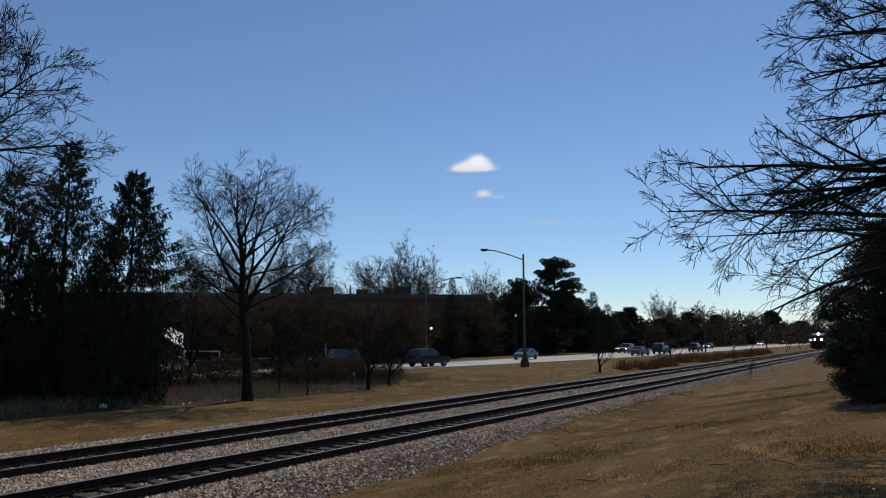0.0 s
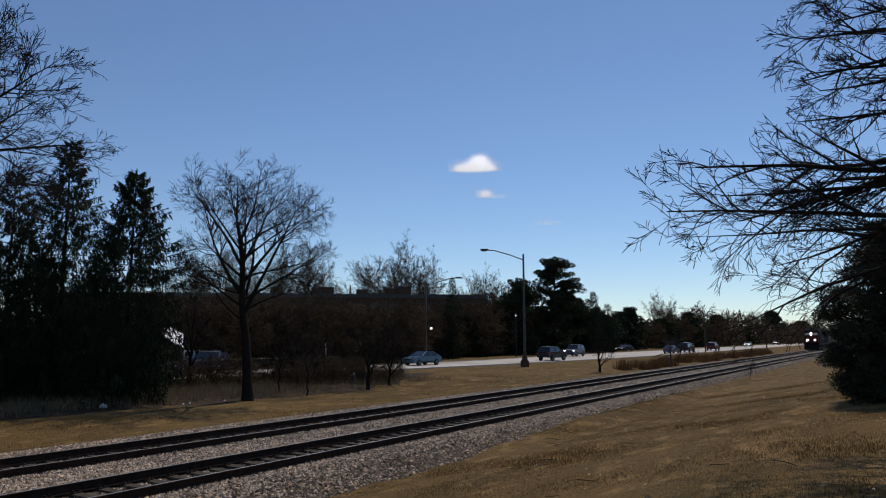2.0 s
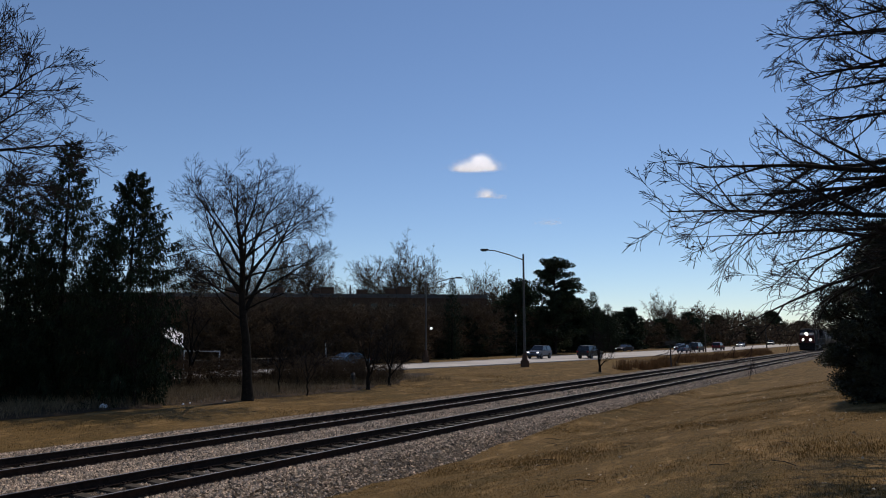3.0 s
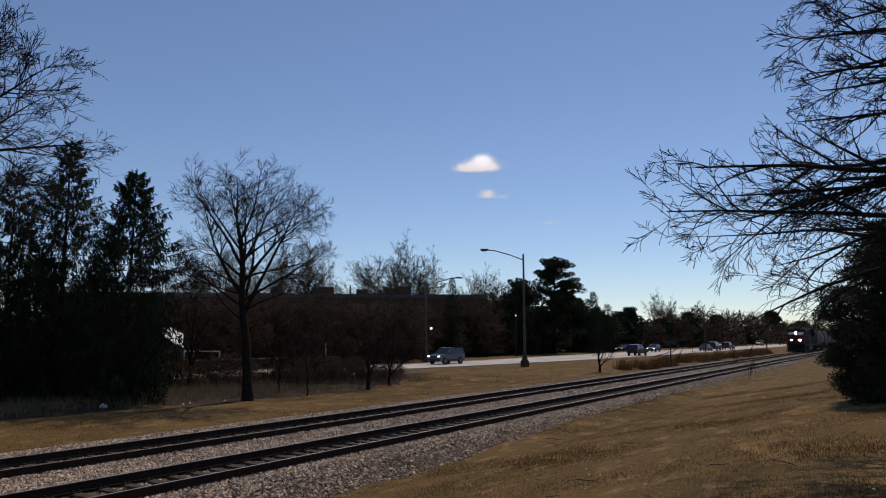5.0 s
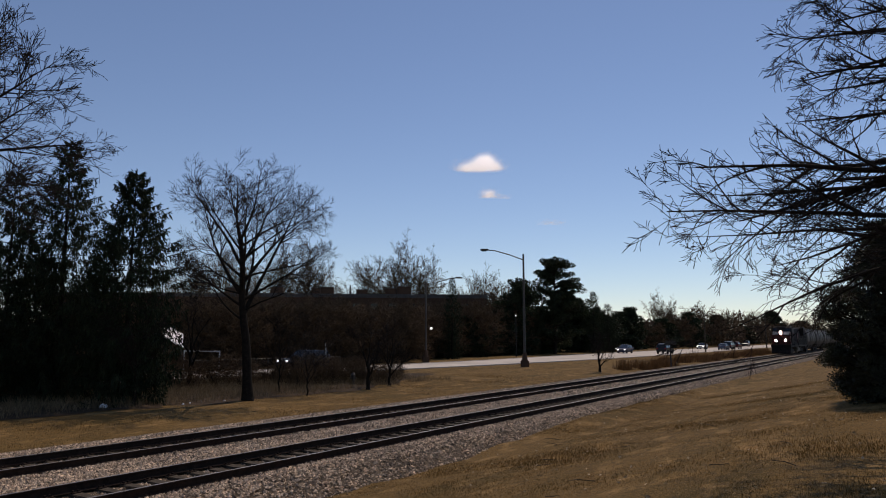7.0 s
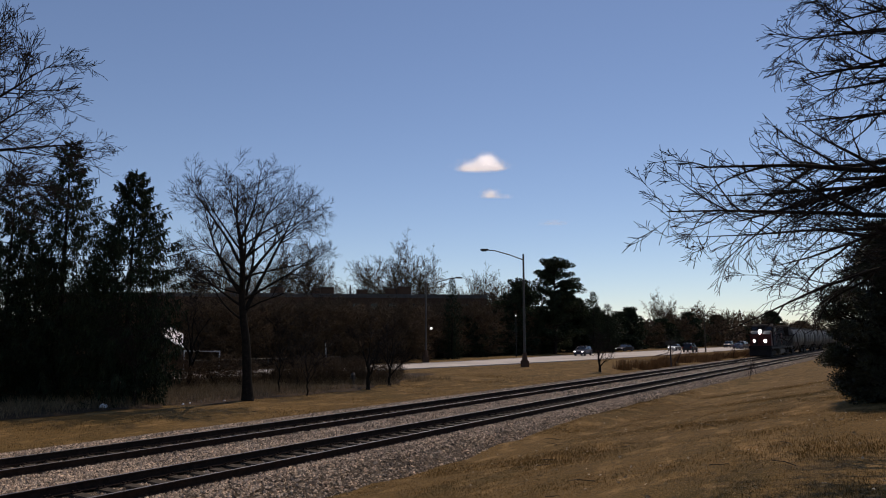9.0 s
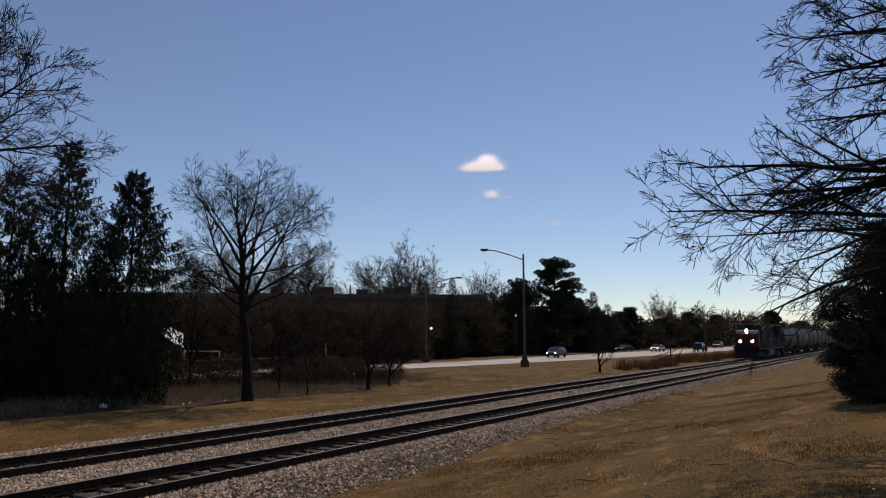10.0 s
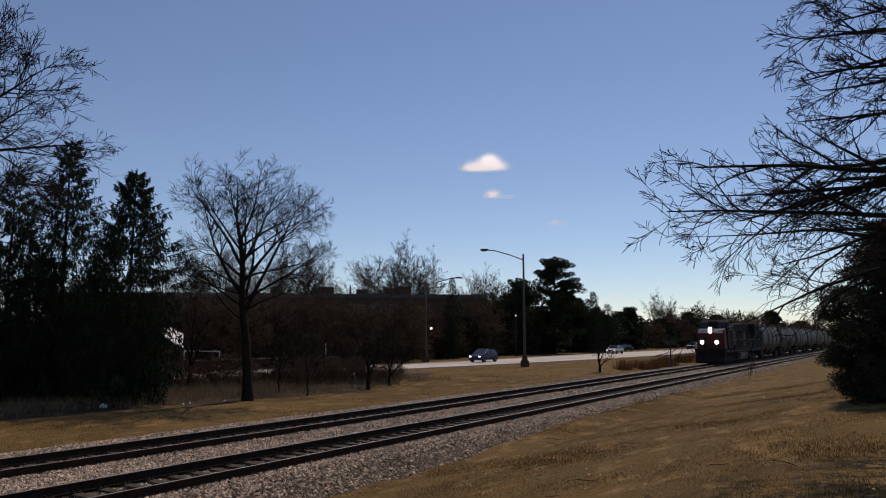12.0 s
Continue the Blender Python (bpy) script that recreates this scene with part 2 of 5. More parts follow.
grid_sheet("ballast_bed", [round(-21.05 + 0.18 * i, 2) for i in range(61)], [round(-30 + 1.2 * i, 2) for i in range(110)] + [104, 115, 130, 150, 180, 220, 300, 450, 800],
           ballast_z, BALLAST, "grey-pink crushed stone railway ballast bed, darkened between stones for shade", "ballast")

# road with kerbs
ys_road = [-250, -150, -80, -40, -10] + [5 * i for i in range(0, 36)] + [200, 250, 320, 450, 800]
rv, rf = [], []
for y in ys_road:
    for x in np.linspace(road_far(y), road_near(y), 7):
        rv.append((float(x), y, -0.12))
for j in range(len(ys_road) - 1):
    rf += [(j * 7 + i, j * 7 + i + 1, j * 7 + 8 + i, j * 7 + 7 + i) for i in range(6)]
tagged(raw("road", rv, rf, CONCRETE), "pale sunlit concrete road beyond the grass verge", "road", kind="structure")


def kerb(name, edge, side):
    v, f = [], []
    for y in ys_road:
        e = edge(y)
        for dx, z in ((0, -0.25), (0, -0.08), (0.03, -0.06), (0.17, -0.06), (0.2, -0.25)):
            v.append((e + side * dx, y, z))
    for j in range(len(ys_road) - 1):
        f += [(j * 5 + i, j * 5 + i + 1, j * 5 + 6 + i, j * 5 + 5 + i) for i in range(4)]
    tagged(raw(name, v, f, KERB), "low concrete kerb along the road edge", "kerb", kind="structure")


kerb("kerb_near", road_near, 1)
kerb("kerb_far", road_far, -1)


# ---- plants ----
class Tubes:
    """Collects tapered tubes as one mesh."""

    def __init__(self):
        self.v, self.f = [], []

    def tube(self, pts, radii, sides):
        base = len(self.v)
        for i, p in enumerate(pts):
            d = (pts[min(i + 1, len(pts) - 1)] - pts[max(i - 1, 0)]).normalized()
            u = d.cross(Vector((0.31, 0.17, 0.93)) if abs(d.z) < 0.9 else Vector((1, 0, 0))).normalized()
            w = d.cross(u)
            for k in range(sides):
                a = 2 * math.pi * k / sides
                self.v.append(p + (u * math.cos(a) + w * math.sin(a)) * radii[i])
        for i in range(len(pts) - 1):
            for k in range(sides):
                self.f.append((base + i * sides + k, base + i * sides + (k + 1) % sides, base + (i + 1) * sides + (k + 1) % sides, base + (i + 1) * sides + k))


def limb(out, rng, p, d, length, r, level, spec):
    """One branch and all that grows from it. spec: rows by level of (children, child length ratio, spread, wander, lift)."""
    kids, ratio, spread, wander, lift = spec[level]
    n = 7 if level == 0 else (6 if level == 1 else 4)
    pts, rad, dirs = [p.copy()], [r], [d.copy()]
    for i in range(n):
        d = (d + Vector((rng.gauss(0, wander), rng.gauss(0, wander), rng.gauss(0, wander) + lift))).normalized()
        p = p + d * (length / n)
        pts.append(p.copy())
        dirs.append(d.copy())
        rad.append(max(r * (1 - 0.86 * (i + 1) / n), spec[-1]))
    out[min(level, 1)].tube(pts, rad, 7 if level == 0 else (5 if level == 1 else 3))
    if level >= len(spec) - 2:
        return
    for c in range(kids):
        f = rng.uniform(0.22, 1.0) if level else rng.uniform(0.35, 1.0)
        i = min(int(f * n), n - 1)
        q = pts[i].lerp(pts[i + 1], f * n - i) if f < 1 else pts[-1]
        base = dirs[i]
        side = base.orthogonal()
        side.rotate(Matrix.Rotation(rng.uniform(0, 2 * math.pi), 3, base))
        nd = (base * math.cos(spread) + side * math.sin(spread)).normalized()
        limb(out, rng, q, nd, length * ratio * rng.uniform(0.6, 1.15) * (1.15 - 0.5 * f), max(rad[i] * rng.uniform(0.45, 0.7), spec[-1]), level + 1, spec)


def bare_tree(name, m, label, seed, trunk_h, trunk_r, limbs, spec, bark=BARK, twig=TWIG, lean=(0, 0), group="", category="bare tree", split=False):
    """limbs: (height, azimuth, elevation, length, radius) from the trunk."""
    rng = random.Random(seed)
    out, own = (Tubes(), Tubes()), []
    n = 8
    pts = [Vector((lean[0] * (i / n) ** 1.3 + rng.gauss(0, 0.007) * i, lean[1] * (i / n) ** 1.3 + rng.gauss(0, 0.007) * i, trunk_h * i / n - 0.15)) for i in range(n + 1)]
    rad = [trunk_r * (1.35 if i == 0 else 1 - 0.55 * i / n) for i in range(n + 1)]
    out[0].tube(pts, rad, 10)
    for h, az, el, ln, r in limbs:
        i = min(int(h / trunk_h * n), n - 1)
        p = pts[i].lerp(pts[i + 1], min(h / trunk_h * n - i, 1))
        d = Vector((math.cos(radians(el)) * math.cos(radians(az)), math.cos(radians(el)) * math.sin(radians(az)), math.sin(radians(el))))
        if split:
            own.append(Tubes())
        limb((own[-1], out[1]) if split else out, rng, p, d, ln, r, 0, spec)
    t = thing(name, m, label, category, group)
    for tubes in own:
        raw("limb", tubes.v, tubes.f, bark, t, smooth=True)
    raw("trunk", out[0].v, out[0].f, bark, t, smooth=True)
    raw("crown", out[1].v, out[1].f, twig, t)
    return t


class Leaves:
    """Collects small leaf blades as one mesh."""

    def __init__(self):
        self.v, self.f = [], []

    def blade(self, p, d, up, length, width):
        s = d.cross(up)
        s = s.normalized() * (width / 2) if s.length > 1e-4 else Vector((width / 2, 0, 0))
        b = len(self.v)
        q = p + d * (length * 0.55)
        self.v += [p, q + s, p + d * length, q - s]
        self.f.append((b, b + 1, b + 2, b + 3))


def rand_dir(rng):
    z, a = rng.uniform(-1, 1), rng.uniform(0, 2 * math.pi)
    r = math.sqrt(1 - z * z)
    return Vector((r * math.cos(a), r * math.sin(a), z))


def spruce(name, m, label, seed, height, width, dens=1.0, group="spruces beside the railway", gap=0.0):
    """A spruce: whorls of boughs, rising near the top and sagging lower down with lifted tips, each hung with drooping branchlets."""
    rng = random.Random(seed)
    wood, needles = Tubes(), Leaves()
    pts = [Vector((rng.gauss(0, 0.02), rng.gauss(0, 0.02), height * i / 8 - 0.1)) for i in range(9)]
    wood.tube(pts, [0.015 + 0.011 * height * (1 - i / 8) for i in range(9)], 8)
    z = 0.5
    while z < height - 0.3:
        f = 1 - z / height
        reach = width / 2 * min(f * 1.25 + 0.03, 0.5 + 0.14 * f) * min(1.0, 0.75 + 0.1 * z)
        turn = rng.uniform(0, 6.283)
        count = 5 + int(3 * f)
        for k in range(count):
            if rng.random() < gap * (0.35 + z / height):
                continue
            az = turn + 6.283 * k / count + rng.uniform(-0.3, 0.3)
            ln = reach * rng.uniform(0.62, 1.2) + 0.1
            out_d = Vector((math.cos(az), math.sin(az), 0.0))
            rise = 0.75 - 1.35 * min(f * 1.6, 1.0) + rng.uniform(-0.15, 0.15)
            n = 6
            bough = [Vector((0, 0, z)) + out_d * (ln * i / n) + Vector((0, 0, ln * (rise * (i / n) * (1 - 0.45 * i / n) + 0.4 * max(i / n - 0.6, 0)))) for i in range(n + 1)]
            wood.tube(bough, [0.008 + 0.02 * f * (1 - i / n) for i in range(n + 1)], 3)
            side = Vector((-out_d.y, out_d.x, 0))
            for j in range(int((7 + 13 * ln) * dens)):
                g = 0.14 + 0.86 * rng.random() ** 0.75
                i = min(int(g * n), n - 1)
                s = rng.choice((-1, 1))
                q = bough[i].lerp(bough[i + 1], g * n - i) + side * (s * rng.uniform(0, 0.22 * ln * (1.1 - g)))
                hang = rng.uniform(0.12, 0.2 + 0.42 * f) * (0.5 + 0.5 * min(ln, 1.0))
                d = (out_d * rng.uniform(0.1, 0.45) + side * (s * rng.uniform(0.0, 0.35)) + Vector((0, 0, -0.25 - 1.1 * min(1.0, 1.8 * f)))).normalized()
                for b in range(3):
                    needles.blade(q + d * (hang * b / 3), (d + rand_dir(rng) * 0.42).normalized(), rand_dir(rng), hang * rng.uniform(0.4, 0.65) + 0.06, rng.uniform(0.035, 0.065))
                needles.blade(q, (out_d + side * (s * rng.uniform(0.2, 0.9)) + Vector((0, 0, rng.uniform(-0.2, 0.3)))).normalized(), rand_dir(rng), rng.uniform(0.1, 0.24), rng.uniform(0.03, 0.06))
            for b in range(4):
                needles.blade(bough[-1], (out_d + rand_dir(rng) * 0.6 + Vector((0, 0, 0.25))).normalized(), rand_dir(rng), rng.uniform(0.1, 0.2), 0.035)
        z += rng.uniform(0.2, 0.34) * (0.65 + 0.55 * f)
    for j in range(40):
        needles.blade(Vector((0, 0, height - rng.uniform(0.05, 0.8))), (rand_dir(rng) * 0.5 + Vector((0, 0, 0.7))).normalized(), rand_dir(rng), 0.17, 0.035)
    t = thing(name, m, label, "spruce tree", group)
    raw("trunk", wood.v, wood.f, BARK, t)
    raw("crown", needles.v, needles.f, SPRUCE, t)
    return t


def clump_tree(name, m, label, seed, height, clumps, blades, size, material, category, group="", trunk_r=0.2):
    """A trunk, a limb to each clump, and clumps of needles (x, y, z, radius)."""
    rng = random.Random(seed)
    wood, needles = Tubes(), Leaves()
    wood.tube([Vector((rng.gauss(0, 0.08), rng.gauss(0, 0.08), height * i / 7 - 0.15)) for i in range(8)], [trunk_r * (1.1 - i / 8) for i in range(8)], 7)
    for x, y, z, r in clumps:
        c = Vector((x, y, z))
        a = Vector((0, 0, max(0.3, z - 0.35 * math.hypot(x, y))))
        wood.tube([a, a.lerp(c, 0.5) + Vector((0, 0, -0.05)), c], [0.07, 0.05, 0.02], 4)
        for k in range(blades):
            d = rand_dir(rng)
            p = c + Vector((d.x, d.y, d.z * 0.5)) * (r * rng.uniform(0.35, 1.0))
            needles.blade(p, (d + rand_dir(rng) * 0.7 + Vector((0, 0, 0.25))).normalized(), rand_dir(rng), size * rng.uniform(0.6, 1.3), size * rng.uniform(0.25, 0.5))
    t = thing(name, m, label, category, group)
    raw("trunk", wood.v, wood.f, BARK, t)
    raw("crown", needles.v, needles.f, material, t)
    return t


def plant_at(bearing, dist, turn=0):
    x, y = polar(bearing, dist)
    return pose(x, y, ground_z(x, y), 0, 0, turn)


def beyond_road(bearing, dist, turn, clear=7.0):
    """A spot on that bearing past the far kerb, and how much farther it lies than asked."""
    d = dist
    while polar(bearing, d)[0] > road_far(polar(bearing, d)[1]) - clear and d < 420:
        d += 2.0
    return plant_at(bearing, d, turn), d / dist


def ring_limbs(seed, count, h0, h1, el0, el1, ln0, ln1, r):
    rng = random.Random(seed)
    return [(h0 + (h1 - h0) * i / max(count - 1, 1), 137.5 * i + rng.uniform(-20, 20), el0 + (el1 - el0) * i / max(count - 1, 1) + rng.uniform(-6, 6),
             ln0 + (ln1 - ln0) * i / max(count - 1, 1) * rng.uniform(0.9, 1.1), r * (1 - 0.4 * i / count)) for i in range(count)]


SWEEP = [(11, 0.5, 0.5, 0.09, 0.0), (7, 0.55, 0.5, 0.1, 0.02), (4, 0.55, 0.5, 0.12, 0.02), (0, 0, 0, 0.12, 0.02), 0.008]

# the tall bare tree between road and railway: rising limbs, flat lower ones, long fine twigs
VASE = [(10, 0.48, 0.62, 0.08, 0.02), (8, 0.5, 0.6, 0.09, 0.03), (5, 0.6, 0.5, 0.09, 0.035), (0, 0, 0, 0.11, 0.035), 0.0056]
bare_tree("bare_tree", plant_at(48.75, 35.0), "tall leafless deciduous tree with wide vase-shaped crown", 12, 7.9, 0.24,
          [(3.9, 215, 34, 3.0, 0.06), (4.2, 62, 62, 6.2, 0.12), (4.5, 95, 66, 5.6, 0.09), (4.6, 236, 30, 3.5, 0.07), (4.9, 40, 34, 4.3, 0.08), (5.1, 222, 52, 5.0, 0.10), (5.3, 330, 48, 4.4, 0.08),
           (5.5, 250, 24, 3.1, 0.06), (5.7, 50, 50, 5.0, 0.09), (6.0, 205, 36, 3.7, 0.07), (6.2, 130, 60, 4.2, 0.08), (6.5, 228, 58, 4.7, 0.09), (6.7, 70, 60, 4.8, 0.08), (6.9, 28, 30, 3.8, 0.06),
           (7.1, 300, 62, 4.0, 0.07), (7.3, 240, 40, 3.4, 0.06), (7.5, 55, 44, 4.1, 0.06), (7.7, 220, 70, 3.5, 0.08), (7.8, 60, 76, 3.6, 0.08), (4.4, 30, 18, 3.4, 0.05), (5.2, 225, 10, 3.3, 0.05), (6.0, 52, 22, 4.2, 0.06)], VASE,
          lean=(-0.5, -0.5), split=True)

# the bare tree whose limbs hang in beside the tripod
DROOP = [(12, 0.31, 0.52, 0.075, -0.002), (6, 0.52, 0.55, 0.11, -0.008), (4, 0.58, 0.52, 0.14, -0.004), (0, 0, 0, 0.15, -0.006), 0.0049]
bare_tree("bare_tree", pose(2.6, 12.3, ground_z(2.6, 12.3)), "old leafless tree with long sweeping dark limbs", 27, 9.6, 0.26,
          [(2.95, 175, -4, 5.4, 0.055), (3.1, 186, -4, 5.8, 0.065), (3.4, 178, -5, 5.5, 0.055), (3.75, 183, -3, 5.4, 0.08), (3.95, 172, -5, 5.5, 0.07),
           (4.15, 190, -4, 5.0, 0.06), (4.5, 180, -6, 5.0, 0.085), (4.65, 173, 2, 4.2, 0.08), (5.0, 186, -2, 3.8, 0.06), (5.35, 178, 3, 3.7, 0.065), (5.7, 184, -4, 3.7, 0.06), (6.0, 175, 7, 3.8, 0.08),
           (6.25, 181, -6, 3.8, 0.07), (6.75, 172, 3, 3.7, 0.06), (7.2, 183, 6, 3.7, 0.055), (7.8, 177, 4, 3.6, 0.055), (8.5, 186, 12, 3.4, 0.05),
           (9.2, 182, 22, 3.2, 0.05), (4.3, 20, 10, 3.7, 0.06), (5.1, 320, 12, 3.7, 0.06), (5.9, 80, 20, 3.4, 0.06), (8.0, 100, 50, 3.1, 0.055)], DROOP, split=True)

# the bare tree reaching in over the spruces
bare_tree("bare_tree", plant_at(71.5, 25.0), "leafless tree with thin arching twigs above the spruces", 31, 10.5, 0.2,
          [(7.2, 75, 8, 3.6, 0.05), (7.6, 100, 14, 4.0, 0.06), (8.0, 50, 20, 4.4, 0.07), (8.4, 80, 20, 5.0, 0.08), (8.8, 110, 34, 3.9, 0.07), (9.2, 65, 38, 4.2, 0.08), (9.6, 20, 40, 3.6, 0.06), (9.9, 85, 52, 3.9, 0.07),
           (10.2, 140, 55, 3.4, 0.06), (10.4, 60, 68, 3.4, 0.06), (8.2, 250, 30, 3.4, 0.06), (9.4, 190, 40, 3.4, 0.06)], SWEEP, split=True)

# spruces
spruce("spruce_tree", plant_at(57.6, 35.0, 20), "dense dark green spruce with drooping boughs", 41, 10.75, 7.4, 1.5)
spruce("spruce_tree", plant_at(62.1, 37.0, 70), "tall open-topped dark green spruce", 42, 12.4, 7.0, 1.35, gap=0.1)
spruce("spruce_tree", plant_at(65.4, 39.0, 140), "dark green spruce with thin upper boughs", 43, 11.0, 6.4, 1.2, gap=0.12)
spruce("spruce_tree", plant_at(67.8, 36.0, 200), "dark green spruce with thin upper boughs", 44, 8.6, 6.0, 1.2, gap=0.1)
spruce("spruce_tree", plant_at(63.6, 43.0, 260), "dark green spruce behind its neighbours", 45, 7.2, 6.0, 1.2)
spruce("spruce_tree", plant_at(59.9, 41.0, 310), "dark green spruce behind its neighbours", 46, 6.6, 6.0, 1.2)

# evergreen bush beside the lawn
rng = random.Random(51)
clumps = []
for k in range(440):
    z = rng.uniform(0.1, 5.0)
    prof = 2.35 * min(1.0, 0.72 + 0.35 * z) * (1 - max(0.0, z - 2.6) / 3.0) ** 0.75
    a = rng.uniform(0, 2 * math.pi)
    rr = prof * math.sqrt(rng.uniform(0.1, 1.0)) * (1 + 0.16 * noise.noise((math.cos(a) * 2, math.sin(a) * 2, z * 1.3)))
    clumps.append((rr * math.cos(a), rr * math.sin(a), z, rng.uniform(0.25, 0.5)))
clump_tree("evergreen_bush", pose(0.32, 23.2, ground_z(0.0, 23.2) - 0.2), "large dark evergreen bush with small glossy leaves", 52, 4.9, clumps, 600, 0.085, YEW, "evergreen bush")

# small bare trees in the weeds
SMALL = [(9, 0.6, 0.55, 0.11, 0.04), (5, 0.55, 0.6, 0.14, 0.03), (4, 0.55, 0.6, 0.15, 0.02), (0, 0, 0, 0.16, 0.0), 0.006]
for b, d, s, hh, r in ((39.4, 41.0, 61, 1.8, 0.13), (37.7, 44.0, 62, 1.6, 0.11), (53.1, 43.0, 63, 3.0, 0.14), (44.2, 37.4, 64, 1.6, 0.05), (20.8, 65.0, 65, 1.3, 0.14),
                       (56.9, 33.6, 66, 2.2, 0.06), (46.4, 39.0, 67, 1.8, 0.05)):
    bare_tree("sapling", plant_at(b, d), "small leafless scrub tree standing in dry weeds", s, hh, r, ring_limbs(s, 6, hh * 0.45, hh, 50, 75, 1.6, 2.2, r * 0.5), SMALL, split=True,
              group="scrub trees along the railway", category="small tree")

# brown scrub and bare trees across the road, five shapes repeated
SCRUB = [(9, 0.6, 0.6, 0.12, 0.03), (7, 0.55, 0.65, 0.15, 0.02), (4, 0.6, 0.7, 0.18, 0.0), (0, 0, 0, 0.2, 0.0), 0.014]
protos = []
for k in range(4):
    protos.append(bare_tree("scrub_tree", pose(-60 - 4 * k, 66 + 9 * k, -0.2), "dense brown leafless scrub tree across the road", 71 + k, 1.6, 0.16,
                            ring_limbs(80 + k, 16, 0.1, 1.6, 12, 82, 2.6, 4.6, 0.06), SCRUB, twig=BROWNTWIG, group="scrub across the road", category="scrub tree"))
rng = random.Random(91)
for b in np.arange(27.5, 60, 1.15):
    for row in range(3):
        dd = 70 + 8 * row + rng.uniform(-3, 3) if b < 44 else 66 + 8 * row + rng.uniform(-3, 3)
        bb = float(b) + rng.uniform(-0.5, 0.5)
        while polar(bb, dd)[0] > road_far(polar(bb, dd)[1]) - (6.0 if b > 36 else 11.0) - 4 * row:
            dd += 1.0
        t = copy_thing(rng.choice(protos), plant_at(bb, dd, rng.uniform(0, 360)))
        k = (0.053 * dd + 2.4) / 6.6 * rng.uniform(0.86, 1.1)
        t.scale = (k * 1.15, k * 1.15, k)

for b, d, s in ((40.6, 46, 0.22), (42.2, 45, 0.24), (43.6, 44, 0.22), (45.0, 42, 0.22), (38.6, 47, 0.24), (50.6, 46, 0.3), (52.4, 44, 0.24), (54.0, 45, 0.26), (55.6, 43, 0.26), (57.4, 44, 0.4),
                (59.5, 42, 0.5), (62, 40, 0.5), (64.5, 40, 0.5), (46.8, 44, 0.22), (48.4, 44, 0.2), (49.4, 43, 0.24), (37.4, 48, 0.3), (38.0, 46, 0.2), (39.2, 45, 0.22), (39.9, 47, 0.2), (41.4, 47, 0.24), (42.9, 46, 0.22),
                (44.3, 45, 0.24), (45.7, 44, 0.2), (46.3, 46, 0.22), (43.2, 48, 0.24), (41.8, 48, 0.24), (40.2, 48, 0.24), (44.8, 47, 0.24), (51.4, 44, 0.24), (53.2, 42, 0.22)):
    t = copy_thing(rng.choice(protos), plant_at(b, d, rng.uniform(0, 360)))
    s *= 0.85 if b < 39.5 else 1.12
    t.scale = (s * 1.2, s * 1.2, s * rng.uniform(0.8, 1.1))
    tagged(t, "low brown leafless shrub in the weeds", group="shrubs along the railway")
TALL = [(9, 0.6, 0.5, 0.10, 0.05), (6, 0.55, 0.55, 0.13, 0.03), (4, 0.6, 0.6, 0.16, 0.02), (0, 0, 0, 0.18, 0.0), 0.016]
talls = []
for k in range(3):
    talls.append(bare_tree("bare_tree", plant_at((35.4, 38.6, 45.7)[k], (146, 148, 146)[k]), "leafless grey-brown tree rising behind the scrub", 101 + k, 4.0, 0.26,
                           ring_limbs(110 + k, 12, 2.0, 4.0, 35, 84, 5.0, 7.2, 0.12), TALL, twig=BROWNTWIG, group="bare trees behind the scrub"))
for b, d, s in ((39.4, 140, 1.5), (37.9, 144, 1.45), (36.3, 140, 1.7), (34.6, 142, 1.5), (46.8, 138, 1.6), (44.6, 140, 1.7), (43.4, 142, 1.4), (49.5, 138, 1.5), (51.2, 136, 1.65), (53.2, 138, 1.4),
                (30.9, 140, 1.2), (29.6, 140, 1.25), (28.4, 136, 1.05), (34.0, 98, 0.55), (30.6, 104, 0.6), (29.0, 106, 0.6), (16.2, 178, 1.0), (15.4, 186, 0.9), (13.0, 190, 0.75), (11.2, 210, 0.8), (9.5, 230, 0.8)):
    m, k = beyond_road(b, d, rng.uniform(0, 360), 16)
    t = copy_thing(rng.choice(talls), m)
    t.scale = (s * k * 0.85, s * k * 0.85, s * k)

# pines across the road
rng = random.Random(121)


def pine_clumps(height, spread, count, low):
    out = []
    for k in range(count):
        f = rng.uniform(low, 1.0)
        r = spread * (1 - max(0, f - 0.45) / 0.62) ** 0.8 * rng.uniform(0.25, 1.0)
        a = rng.uniform(0, 2 * math.pi)
        out.append((r * math.cos(a), r * math.sin(a), height * f, rng.uniform(0.7, 1.25)))
    return out


def tiered(height, spread, low):
    """Clumps out along the limbs of a pine, limb by limb, with gaps between the limbs."""
    out = []
    z = height * low
    while z < height - 0.5:
        f = z / height
        wide = spread * (1 - max(0.0, f - 0.5) / 0.56) ** 0.7
        for k in range(6):
            a, ln = rng.uniform(0, 6.283), wide * rng.uniform(0.55, 1.1)
            for g in (0.4, 0.7, 1.0):
                out.append((ln * g * math.cos(a) + rng.gauss(0, 0.25), ln * g * math.sin(a) + rng.gauss(0, 0.25), z + 0.22 * ln * g + rng.gauss(0, 0.2), rng.uniform(0.45, 0.95)))
        z += rng.uniform(0.75, 1.15)
    out += [(rng.gauss(0, 0.4), rng.gauss(0, 0.4), height - rng.uniform(0.0, 0.9), 0.6) for k in range(5)]
    return out


